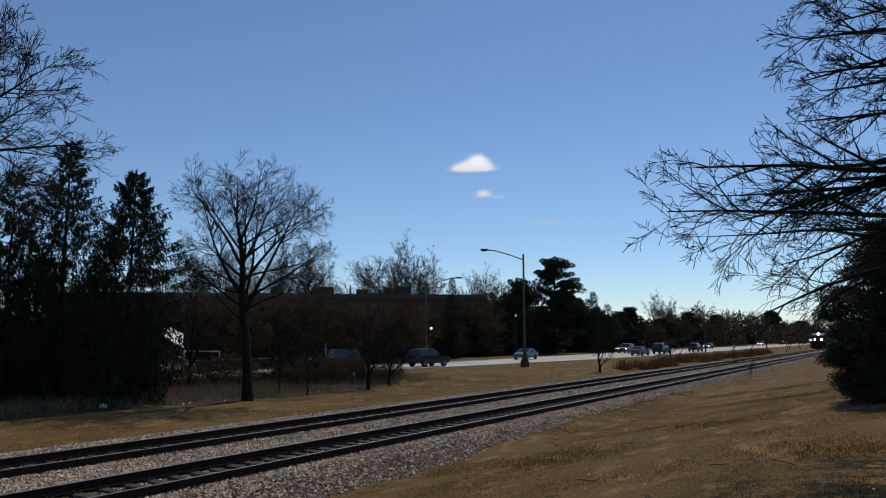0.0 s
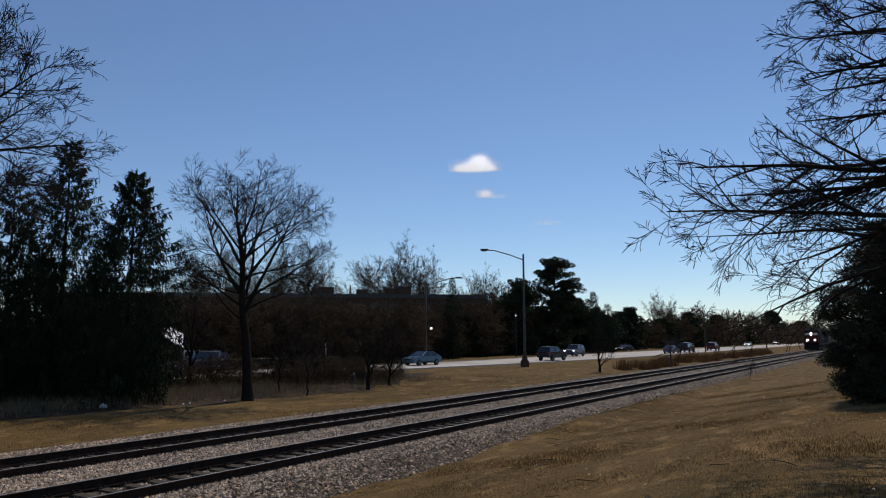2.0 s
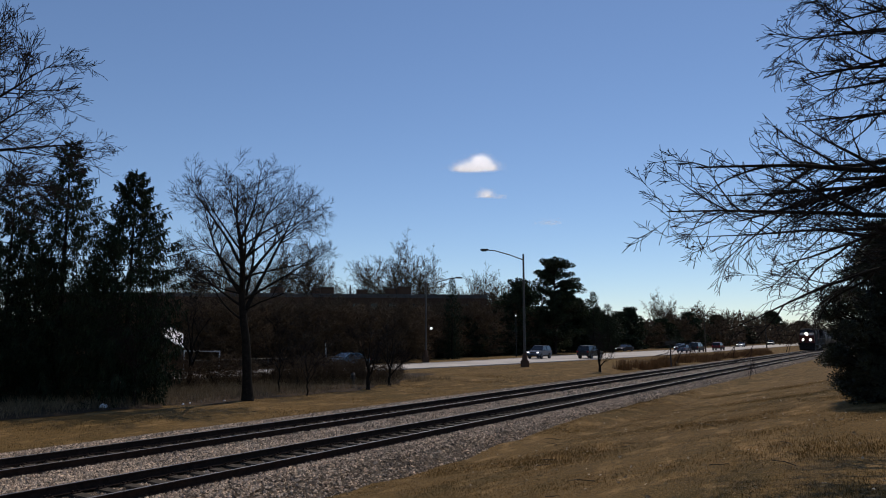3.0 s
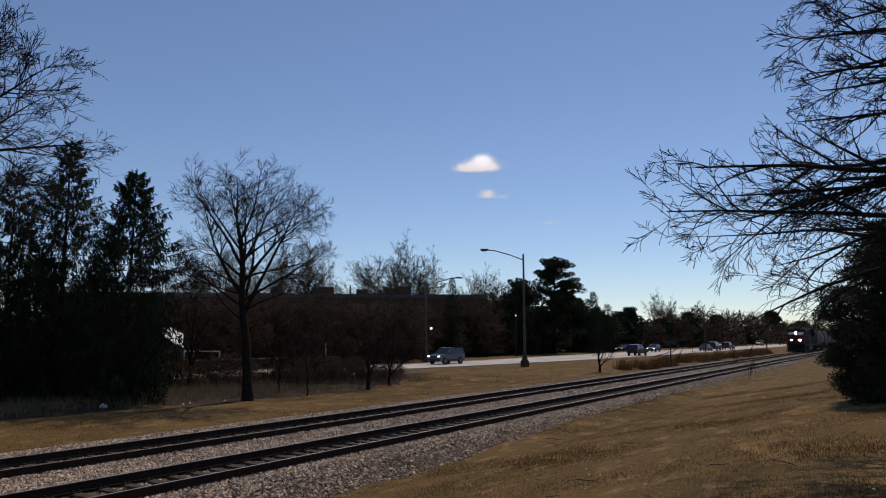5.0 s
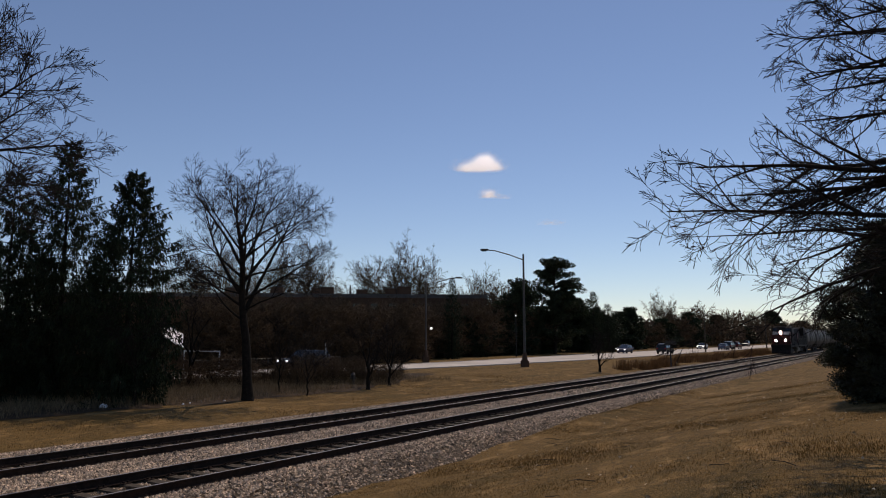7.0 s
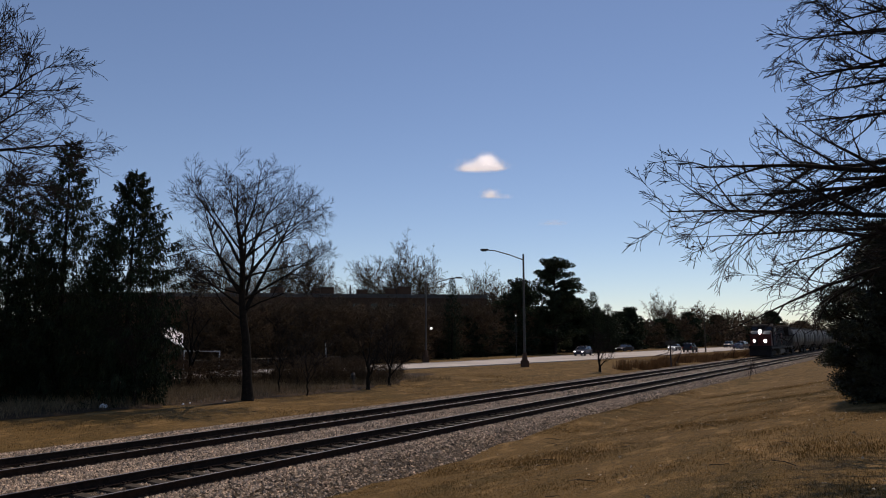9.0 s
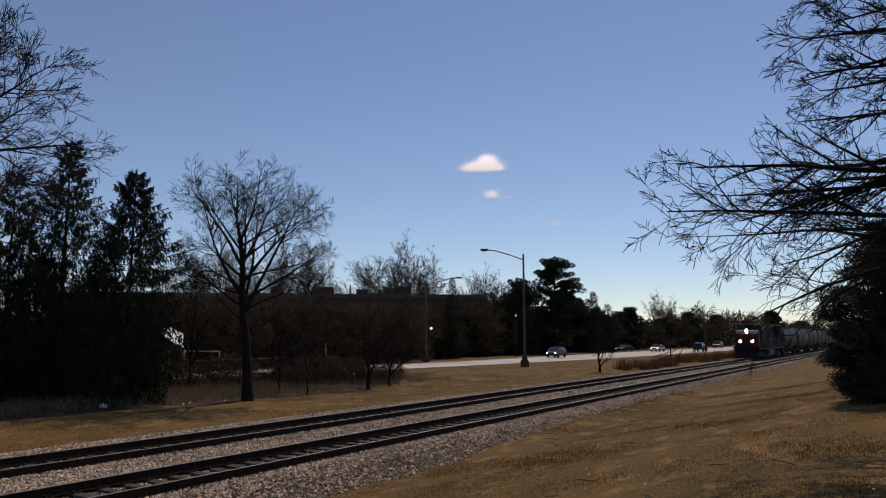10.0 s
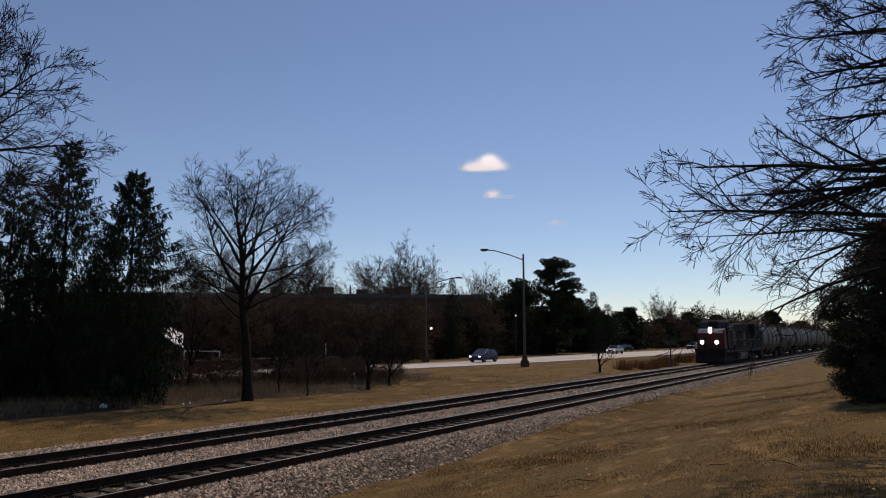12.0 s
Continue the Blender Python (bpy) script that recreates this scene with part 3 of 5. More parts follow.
clump_tree("pine_tree", plant_at(24.25, 128), "tall dark pine with layered needle clumps", 122, 17.6, tiered(17.3, 5.9, 0.16), 190, 0.34, PINE, "pine tree", "pines across the road", 0.3)
clump_tree("pine_tree", plant_at(27.2, 122), "dark pine with layered needle clumps", 123, 13.0, tiered(12.8, 4.6, 0.1), 170, 0.34, PINE, "pine tree", "pines across the road", 0.26)
far = [clump_tree("conifer", plant_at(21.0, 168), "dark conifer in the far tree line", 124, 10.5, [(x * 0.75, y * 0.75, z * 0.8, r) for x, y, z, r in pine_clumps(12, 4.6, 110, 0.03)], 170, 0.46, PINE,
                  "conifer", "far tree line", 0.2),
       clump_tree("conifer", plant_at(19.2, 182), "dark conifer in the far tree line", 125, 9.5, pine_clumps(8.8, 4.4, 110, 0.03), 170, 0.46, PINE, "conifer", "far tree line", 0.2)]
for b, d, s in ((20.2, 130, 0.85), (22.6, 112, 0.8), (28.4, 104, 0.8), (29.8, 100, 0.6), (18.4, 150, 0.8), (17.2, 160, 0.8), (16.0, 165, 0.75), (15.0, 172, 0.8), (14.0, 176, 0.85),
                (13.0, 182, 0.85), (12.0, 190, 0.8), (11.0, 200, 0.85), (10.2, 210, 0.8), (9.2, 220, 0.85), (8.2, 235, 0.9), (7.2, 250, 0.9), (6.2, 265, 0.95), (5.0, 280, 1.0),
                (3.6, 290, 1.0), (2.0, 300, 1.0), (26.0, 100, 0.55), (31.5, 96, 0.55), (34.0, 90, 0.5), (23.4, 120, 0.9), (25.4, 118, 0.8), (18.9, 128, 0.7), (27.6, 112, 0.7)):
    m, k = beyond_road(b, d, rng.uniform(0, 360), 11)
    brown = b < 18 and rng.random() < 0.6
    t = copy_thing(rng.choice(protos if brown else far), m)
    s *= k * (1.6 if brown else 1.05)
    if brown:
        tagged(t, "hazy brown thicket in the far tree line", "thicket", "far tree line")
    t.scale = (s * rng.uniform(0.95, 1.35), s * rng.uniform(0.95, 1.35), s * rng.uniform(0.6, 1.12))
spruce("spruce_tree", plant_at(32.6, 97.0, 20), "slim distant spruce above the scrub", 47, 11.4, 4.4, 0.6, "spruces across the road")
spruce("spruce_tree", plant_at(21.2, 140.0, 50), "dark conical spruce beside the tall pine", 48, 12.0, 7.5, 0.7, "spruces across the road")
spruce("spruce_tree", plant_at(20.1, 144.0, 50), "lower dark conical spruce in the tree line", 49, 9.8, 7.0, 0.7, "spruces across the road")
# far woods closing the horizon
v, f = [], []
rngw = random.Random(131)
for k in range(90000):
    b = rngw.uniform(-8, 76)
    near_belt = 26 < b
    d = rngw.uniform(180, 300) if near_belt else (rngw.uniform(230, 330) if b > 10 else rngw.uniform(300, 400))
    x, y = polar(b, d)
    z = (7.0 if near_belt else 11.5) * rngw.random() * (0.75 + 0.5 * noise.noise((b * 0.35, 0, 0)))
    s = rngw.uniform(0.3, 0.75)
    i = len(v)
    for q in range(3):
        w = rand_dir(rngw) * s
        v.append((x + w.x, y + w.y, max(z + w.z * 1.3, -0.3)))
    f.append((i, i + 1, i + 2))
tagged(raw("far_woods", v, f, BROWNTWIG), "hazy belt of distant leafless woods", "woods", kind="stuff")


# ---- railway ----
TRACKS = (("near", -12.92), ("far", -16.95))
RAIL_PROFILE = [(-0.075, -0.185), (0.075, -0.185), (0.075, -0.17), (0.012, -0.15), (0.012, -0.045), (0.037, -0.035), (0.037, -0.006), (0.03, 0.0), (-0.03, 0.0), (-0.037, -0.006),
                (-0.037, -0.035), (-0.012, -0.045), (-0.012, -0.15), (-0.075, -0.17)]


def rail_mesh():
    me = bpy.data.meshes.new("rail")
    k, v, f = len(RAIL_PROFILE), [], []
    ys = (-30, 0, 20, 40, 80, 160, 320, 800)
    for y in ys:
        v += [(x, y, z) for x, z in RAIL_PROFILE]
    for j in range(len(ys) - 1):
        f += [(j * k + i, j * k + (i + 1) % k, (j + 1) * k + (i + 1) % k, (j + 1) * k + i) for i in range(k)]
    me.from_pydata(v, [], f)
    me.materials.append(RAIL)
    me.materials.append(RAILTOP)
    for p in me.polygons:
        if p.index % k in (7, 8):
            p.material_index = 1
    return me


RAIL_ME = rail_mesh()
tie_me = []
for k in range(4):
    bm = box(bmesh.new(), -1.3, 1.3, -0.11, 0.11, -0.36, -0.185, 0.012)
    rngt = random.Random(200 + k)
    for q in bm.verts:
        q.co += Vector((rngt.uniform(-0.02, 0.02), rngt.uniform(-0.012, 0.012), rngt.uniform(-0.006, 0.006)))
    me = bpy.data.meshes.new("tie")
    bm.to_mesh(me)
    bm.free()
    me.materials.append(TIE)
    tie_me.append(me)
bm = box(bmesh.new(), -0.17, 0.17, -0.09, 0.09, -0.186, -0.168)
for dx in (-0.11, 0.11):
    for dy in (-0.05, 0.05):
        box(bm, dx - 0.018, dx + 0.018, dy - 0.018, dy + 0.018, -0.17, -0.135)
plate_me = bpy.data.meshes.new("tie_plate")
bm.to_mesh(plate_me)
bm.free()
plate_me.materials.append(RAIL)
rngt = random.Random(210)
for side, x in TRACKS:
    track = thing("railway_track", pose(x, 0, 0), "rusty steel railway track on dark wooden ties", "railway track", "pair of railway tracks")
    for s in (-0.755, 0.755):
        r = new("rail", RAIL_ME)
        r.parent, r.location = track, (s, 0, 0)
    rest = Tubes()
    for k in range(430):
        y = 2.0 + 0.52 * k
        if k < 230:
            t = new("tie", rngt.choice(tie_me))
            t.parent, t.location = track, (rngt.uniform(-0.04, 0.04), y + rngt.uniform(-0.03, 0.03), rngt.uniform(-0.006, 0.003))
            t.rotation_euler = (0, 0, rngt.uniform(-0.015, 0.015))
            if k < 90:
                for s in (-0.755, 0.755):
                    pl = new("tie_plate", plate_me)
                    pl.parent, pl.location = t, (s, 0, 0)
        else:
            b = len(rest.v)
            rest.v += [(-1.3, y - 0.11, -0.19), (1.3, y - 0.11, -0.19), (1.3, y + 0.11, -0.19), (-1.3, y + 0.11, -0.19), (-1.3, y - 0.11, -0.33), (1.3, y - 0.11, -0.33)]
            rest.f += [(b, b + 1, b + 2, b + 3), (b, b + 4, b + 5, b + 1)]
    tagged(raw("distant_ties", rest.v, rest.f, TIE, track), kind="stuff")

# loose ballast stones
rngs = np.random.default_rng(220)
OCT = np.array([(1, 0, 0), (-1, 0, 0), (0, 1, 0), (0, -1, 0), (0, 0, 1), (0, 0, -1)], float)
OCF = np.array([(0, 2, 4), (2, 1, 4), (1, 3, 4), (3, 0, 4), (2, 0, 5), (1, 2, 5), (3, 1, 5), (0, 3, 5)])


def scatter_stones(name, count, y0, y1, size):
    px = rngs.uniform(-20.9, -10.45, count)
    py = y0 + (y1 - y0) * rngs.random(count) ** 1.25
    keep = np.ones(count, bool)
    for _, x in TRACKS:
        dx = np.abs(px - x)
        keep &= ~(np.abs(dx - 0.755) < 0.1) & ~((dx < 0.68) & (rngs.random(count) < 0.75))
    px, py = px[keep], py[keep]
    pz = np.interp(px, BX, BZ) + 0.005
    n = len(px)
    s = size * rngs.uniform(0.55, 1.25, (n, 1, 1))
    shape = OCT[None] * (1 + 0.45 * rngs.uniform(-1, 1, (n, 6, 1)))
    shape = shape + 0.35 * rngs.uniform(-1, 1, (n, 6, 3))
    shape[:, :, 2] *= 0.75
    v = shape * s + np.stack([px, py, pz], 1)[:, None, :]
    f = OCF[None] + (np.arange(n) * 6)[:, None, None]
    return tagged(raw(name, v.reshape(-1, 3).tolist(), f.reshape(-1, 3).tolist(), STONE), "loose grey and pinkish crushed ballast stones", "stones", kind="stuff")


scatter_stones("ballast_stones", 105000, 5.0, 34.0, 0.04)
scatter_stones("ballast_stones", 45000, 30.0, 95.0, 0.05)

# grass blades on the slope and the far verge, weeds under the trees
def scatter_blades(name, count, pick, h0, h1, width, material, label, category, lean=0.6):
    rngg = random.Random(hash_seed(name, count))
    v, f = [], []
    while len(f) < count:
        x, y = pick(rngg)
        z = ground_z_fast(x, y)
        h = rngg.uniform(h0, h1)
        a, b = rngg.uniform(0, 6.283), rngg.uniform(0, lean) * h
        wx, wy = math.cos(a) * width / 2, math.sin(a) * width / 2
        c = rngg.uniform(0, 6.283)
        i = len(v)
        v += [(x - wx, y - wy, z - 0.03), (x + wx, y + wy, z - 0.03), (x + b * math.cos(c), y + b * math.sin(c), z + h)]
        f.append((i, i + 1, i + 2))
    return tagged(raw(name, v, f, material), label, category, kind="stuff")


def hash_seed(name, count):
    return sum(ord(c) for c in name) * 7919 + count


GX_FINE = np.arange(-60, 20, 0.05)
GZ_FINE = np.array([smooth_interp(float(q), GX, GZ, 0.5) for q in GX_FINE])


def ground_z_fast(x, y):
    return float(np.interp(x, GX_FINE, GZ_FINE)) + (toe(x, y) if -14 < x < -6 else 0.0)


def slope_spot(r):
    y = 7 + 34 * r.random() ** 1.7
    return r.uniform(-10.6, -0.2 if y > 12 else 1.0), y


scatter_blades("lawn_blades", 150000, slope_spot, 0.012, 0.04, 0.014, BLADE, "short dry straw-coloured grass blades", "grass", 1.2)
scatter_blades("verge_blades", 30000, lambda r: (r.uniform(-30, -20.6), 6 + 44 * r.random()), 0.015, 0.05, 0.02, BLADE, "short dry verge grass blades", "grass", 1.0)


def weed_spot(r):
    while True:
        x, y = r.uniform(-40, -26.4), r.uniform(4, 42)
        if x < -26.4 - 0.10 * max(0, 22 - y) - 1.6 * r.random() ** 2 - 0.5 * math.sin(y * 0.9) ** 2 and r.random() < 0.25 + 0.75 * (noise.noise((x * 0.3, y * 0.3, 3)) > -0.15):
            return x, y


scatter_blades("tall_weeds", 42000, weed_spot, 0.08, 0.6, 0.02, WEED, "tall dead grey-brown weeds under the trees", "weeds", 0.9)
BRUSH_CLUMPS = [(random.Random(240 + k).gauss(-22.8, 0.8), 66 + 85 * (k / 45) + random.Random(300 + k).uniform(-2, 2), random.Random(400 + k).uniform(0.4, 1.1)) for k in range(46)]


def brush_spot(r):
    x, y, w = r.choice(BRUSH_CLUMPS)
    return r.gauss(x, 0.5 * w), r.gauss(y, 0.9 * w)


scatter_blades("rusty_brush", 16000, brush_spot, 0.1, 1.25, 0.04, BRUSH, "rust-brown dry brush beside the far track", "brush", 0.5)


# litter sheet whose dark colour stands in for the trees' shade
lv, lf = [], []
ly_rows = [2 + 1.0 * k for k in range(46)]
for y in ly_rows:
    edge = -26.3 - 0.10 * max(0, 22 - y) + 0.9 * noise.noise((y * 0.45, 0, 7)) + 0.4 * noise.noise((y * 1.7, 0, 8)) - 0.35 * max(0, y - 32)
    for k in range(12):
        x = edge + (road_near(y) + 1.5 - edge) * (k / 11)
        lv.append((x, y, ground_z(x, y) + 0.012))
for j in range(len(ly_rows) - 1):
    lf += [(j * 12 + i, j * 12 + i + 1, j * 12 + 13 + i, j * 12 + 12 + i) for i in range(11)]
tagged(raw("shaded_leaf_litter", lv, lf, LITTER_SHADE, smooth=True), "brown leaf litter and soil darkened for the trees' shade", "leaf litter", kind="structure")


rngl = random.Random(230)
leaf = Leaves()
for k in range(420):
    x, y = slope_spot(rngl)
    leaf.blade(Vector((x, y, ground_z_fast(x, y) + 0.05)), (rand_dir(rngl) * Vector((1, 1, 0.25))).normalized(), rand_dir(rngl), rngl.uniform(0.04, 0.11), rngl.uniform(0.02, 0.05))
tagged(raw("dead_leaves", leaf.v, leaf.f, mat("pale_dead_leaf", (0.25, 0.17, 0.09), (0.5, 0.4, 0.26), 3, 0.8, island=0.4)), "scattered pale dead leaves on the lawn", "leaves", kind="stuff")
twigs = Tubes()
for k in range(26):
    x, y = slope_spot(rngl)
    a = rngl.uniform(0, 6.283)
    ln = rngl.uniform(0.1, 0.3)
    p = Vector((x, y, ground_z_fast(x, y) + 0.035))
    twigs.tube([p, p + Vector((math.cos(a) * ln, math.sin(a) * ln, 0.02)), p + Vector((math.cos(a + 0.4) * ln * 1.7, math.sin(a + 0.4) * ln * 1.7, 0.03))], [0.008, 0.007, 0.004], 4)
tagged(raw("fallen_twigs", twigs.v, twigs.f, TIE), "small fallen twigs lying in the grass", "twigs", kind="stuff")


# ---- street furniture ----
def street_lamp(m, height, arm, label):
    t = thing("street_lamp", m, label, "street lamp", "street lamps along the road")
    # footing borrows the brown of the brick as its shade, instead of concrete grey
    part("base", rod(box(bmesh.new(), -0.42, 0.42, -0.42, 0.42, -0.2, 0.75, 0.08), (0, 0, 0.75), (0, 0, 1.5), 0.3, 0.17, 12), BRICK, t, "concrete lamp footing coloured dark for shade")
    part("pole", rod(bmesh.new(), (0, 0, 0.6), (0, 0, height), 0.13, 0.09, 12), GALV, t)
    bm = bmesh.new()
    pts = [Vector((0, 0, height - 0.6)), Vector((arm * 0.4, 0, height - 0.05)), Vector((arm * 0.8, 0, height + 0.38)), Vector((arm, 0, height + 0.45))]
    for a, b in zip(pts, pts[1:]):
        rod(bm, a, b, 0.06, 0.05, 8)
    part("arm", bm, GALV, t)
    head = part("lamp_head", box(bmesh.new(), arm - 0.1 if arm > 0 else arm - 0.75, arm + 0.75 if arm > 0 else arm + 0.1, -0.17, 0.17, height + 0.38, height + 0.58, 0.06), GALV, t)
    part("lens", box(bmesh.new(), arm - 0.6, arm - 0.15, -0.12, 0.12, height + 0.33, height + 0.385, 0.02), GLASS, head)
    return t


lx, ly = polar(26.72, 70.3)
street_lamp(pose(lx, ly, -0.2, 0, 0, 26.7), 11.35, -3.6, "tall steel street lamp with a single long arm")
lx, ly = polar(34.75, 83.0)
far_lamp = street_lamp(pose(lx, ly, -0.2, 0, 0, 34.75), 9.6, 3.6, "distant steel street lamp with one arm, half hidden by trees")
# glowing ball and bracket added to give a bright spot by the pole
bm = bmesh.new()
bmesh.ops.create_icosphere(bm, subdivisions=2, radius=0.16, matrix=Matrix.Translation((0.62, -0.05, 4.05)))
part("lantern", bm, glow("pale_spot_glow", (1, 1, 1), 0.9), far_lamp, "small pale glowing ball beside the lamp pole")
part("spot_bracket", rod(bmesh.new(), (0, 0, 4.3), (0.62, -0.05, 4.22), 0.03, 0.03, 6), DARKSTEEL, far_lamp)


def lantern(m, h, label):
    t = thing("lantern_post", m, label, "lamp post", "lantern posts across the road")
    part("post", rod(bmesh.new(), (0, 0, -0.1), (0, 0, h), 0.07, 0.05, 10), DARKSTEEL, t)
    bm = bmesh.new()
    bmesh.ops.create_icosphere(bm, subdivisions=2, radius=0.1, matrix=Matrix.Translation((0, 0, h + 0.15)))
    part("globe", bm, bpy.data.materials["pale_spot_glow"], t, "pale shining lantern globe")
    part("cap", rod(bmesh.new(), (0, 0, h + 0.3), (0, 0, h + 0.45), 0.2, 0.05, 10), DARKSTEEL, t)


lx, ly = polar(27.4, 106.0)
lantern(pose(lx, ly, -0.2), 6.1, "slim dark lantern post with a pale globe")

# sign beside the far track, seen from behind
sx, sy = polar(15.4, 74.6)
t = thing("track_sign", pose(sx, sy, -0.35, 0, 0, 12), "small grey sign plate on a dark post beside the track", "sign")
part("post", rod(bmesh.new(), (0, 0, -0.2), (0, 0, 2.75), 0.07, 0.06, 8), DARKSTEEL, t)
part("plate", box(bmesh.new(), -0.5, 0.5, 0.07, 0.1, 2.35, 2.8, 0.01), GALV, t)

for b, d, h in ((12.85, 150.0, 8.0), (8.6, 205.0, 8.6)):
    ux, uy = polar(b, d)
    t = thing("utility_pole", pose(ux, uy, -0.2, 0, 0, b), "slim wooden utility pole beside the distant road", "utility pole", "utility poles")
    part("post", rod(bmesh.new(), (0, 0, -0.1), (0, 0, h), 0.16, 0.11, 10), TIE, t)
    part("crossarm", box(bmesh.new(), -0.9, 0.9, -0.06, 0.06, h - 0.8, h - 0.66, 0.01), TIE, t)

# equipment hut beside the distant track
t = thing("trackside_hut", pose(-21.6, 229.0, -0.5), "small grey equipment hut with a white roof beside the track", "hut")
part("wall", box(bmesh.new(), -1.35, 1.35, -1.5, 1.5, 0.0, 2.2, 0.03), HOPPER, t)
part("roof", prism(bmesh.new(), [(-1.65, 2.2), (-1.65, 2.3), (0, 2.75), (1.65, 2.3), (1.65, 2.2)], -1.5, 1.5), WHITE, t, "white sheet roof")
part("door", box(bmesh.new(), -0.45, 0.45, -1.54, -1.5, 0.05, 2.0, 0.01), GALV, t)

# thin leaning pole, pipe frame, railing, white canopy between the trees
px_, py_ = polar(42.7, 52.0)
t = thing("sign_pole", pose(px_, py_, -0.25, 0, -3, 42.7), "thin pale leaning pole at the road edge", "pole")
part("pole", rod(bmesh.new(), (0, 0, -0.1), (0, 0, 2.6), 0.045, 0.04, 8), PALESTEEL, t)
px_, py_ = polar(52.3, 52.0)
t = thing("pipe_frame", pose(px_, py_, -0.25, 0, 0, 52.3), "pale steel pipe gate frame among the trees", "pipe frame")
for x in (-1.15, 1.2):
    part("post", rod(bmesh.new(), (x, 0, -0.1), (x, 0, 2.1), 0.05, 0.05, 8), PALESTEEL, t)
part("crossbar", rod(bmesh.new(), (-1.2, 0, 2.1), (1.25, 0, 2.05), 0.045, 0.045, 8), PALESTEEL, t)
railing = thing("railing", pose(*polar(47.8, 50.5), -0.25, 0, 0, 40.0), "low dark metal railing in front of the road", "railing", kind="")
for k in range(14):
    x = -3.1 + 0.48 * k
    part("post", box(bmesh.new(), x - 0.03, x + 0.03, -0.03, 0.03, -0.1, 0.62, 0.008), DARKSTEEL, railing)
for z in (0.22, 0.6):
    part("rail", box(bmesh.new(), -3.15, 3.2, -0.02, 0.02, z - 0.03, z + 0.03, 0.008), DARKSTEEL, railing)
fence = thing("fence", pose(0, 0, 0), "thin steel roadside fence with a thin grey top rail", "fence")
fence_run = [(road_near(26 + 2.25 * k) + 1.0, 26 + 2.25 * k) for k in range(9)]
for x, y in fence_run:
    part("post", rod(bmesh.new(), (x, y, -0.3), (x, y, 1.2), 0.035, 0.035, 8), DARKSTEEL, fence)
for (xa, ya), (xb, yb) in zip(fence_run, fence_run[1:]):
    part("top_rail", rod(bmesh.new(), (xa, ya, 1.2), (xb, yb, 1.2), 0.018, 0.018, 6), GALV, fence)
    part("bottom_rail", rod(bmesh.new(), (xa, ya, 0.1), (xb, yb, 0.1), 0.018, 0.018, 6), DARKSTEEL, fence)
    for k in range(1, 12):
        x, y = xa + (xb - xa) * k / 12, ya + (yb - ya) * k / 12
        part("picket", rod(bmesh.new(), (x, y, 0.1), (x, y, 1.2), 0.009, 0.009, 4), DARKSTEEL, fence)
cx, cy = polar(54.4, 58.0)
t = thing("white_canopy", pose(cx, cy, -0.2, 0, 0, 55.1), "white sheet canopy on poles behind the trees", "canopy")
bm = bmesh.new()
prism(bm, [(-1.2, 2.85), (1.2, 3.85), (1.2, 3.77), (-1.2, 2.77)], -0.7, 0.75)
for q in bm.verts:
    q.co.z += -0.55 * q.co.x - 0.25 * abs(q.co.x)
part("sheet", bm, WHITE, t)
for x, y in ((-0.6, -1.1), (0.65, -1.1), (-0.6, 1.1), (0.65, 1.1)):
    part("pole", rod(bmesh.new(), (x, y, 0), (x, y, 3.27 + 0.41 * y - 0.55 * x - 0.25 * abs(x)), 0.04, 0.04, 8), GALV, t)

# litter at the edge of the weeds
def litter(x, y, s, seed, label):
    bm = bmesh.new()
    bmesh.ops.create_icosphere(bm, subdivisions=3, radius=s)
    r = random.Random(seed)
    for q in bm.verts:
        n = 0.75 * noise.noise(q.co * (2.6 / s) + Vector((seed, 0, 0)))
        q.co *= 1 + n + r.uniform(-0.06, 0.06)
        q.co.z = max(q.co.z * 0.8, -0.5 * s)
    ob = part("plastic_bag", bm, WHITE)
    ob.matrix_basis = pose(x, y, ground_z(x, y) + 0.5 * s - 0.02, 0, 0, 40)
    tagged(ob, label, "litter")


litter(-28.2, 17.0, 0.13, 3, "crumpled white plastic bag in the weeds")
litter(-27.0, 20.0, 0.06, 5, "small scrap of white litter in dry grass")
litter(-27.2, 20.5, 0.05, 6, "small scrap of white litter in dry grass")
litter(-26.8, 22.1, 0.055, 7, "small scrap of white litter in dry grass")
bm = rod(rod(bmesh.new(), (0, 0, -0.1), (0, 0, 0.6), 0.12, 0.11, 10), (0, 0, 0.6), (0, 0, 0.75), 0.16, 0.05, 10)
rod(bm, (-0.2, 0, 0.42), (0.2, 0, 0.42), 0.06, 0.06, 8)
hx_, hy_ = polar(40.6, 44.5)
ob = tagged(part("hydrant", bm, GALV), "short weathered metal hydrant in the verge", "hydrant")
ob.matrix_basis = pose(hx_, hy_, ground_z(hx_, hy_), 0, 0, 30)

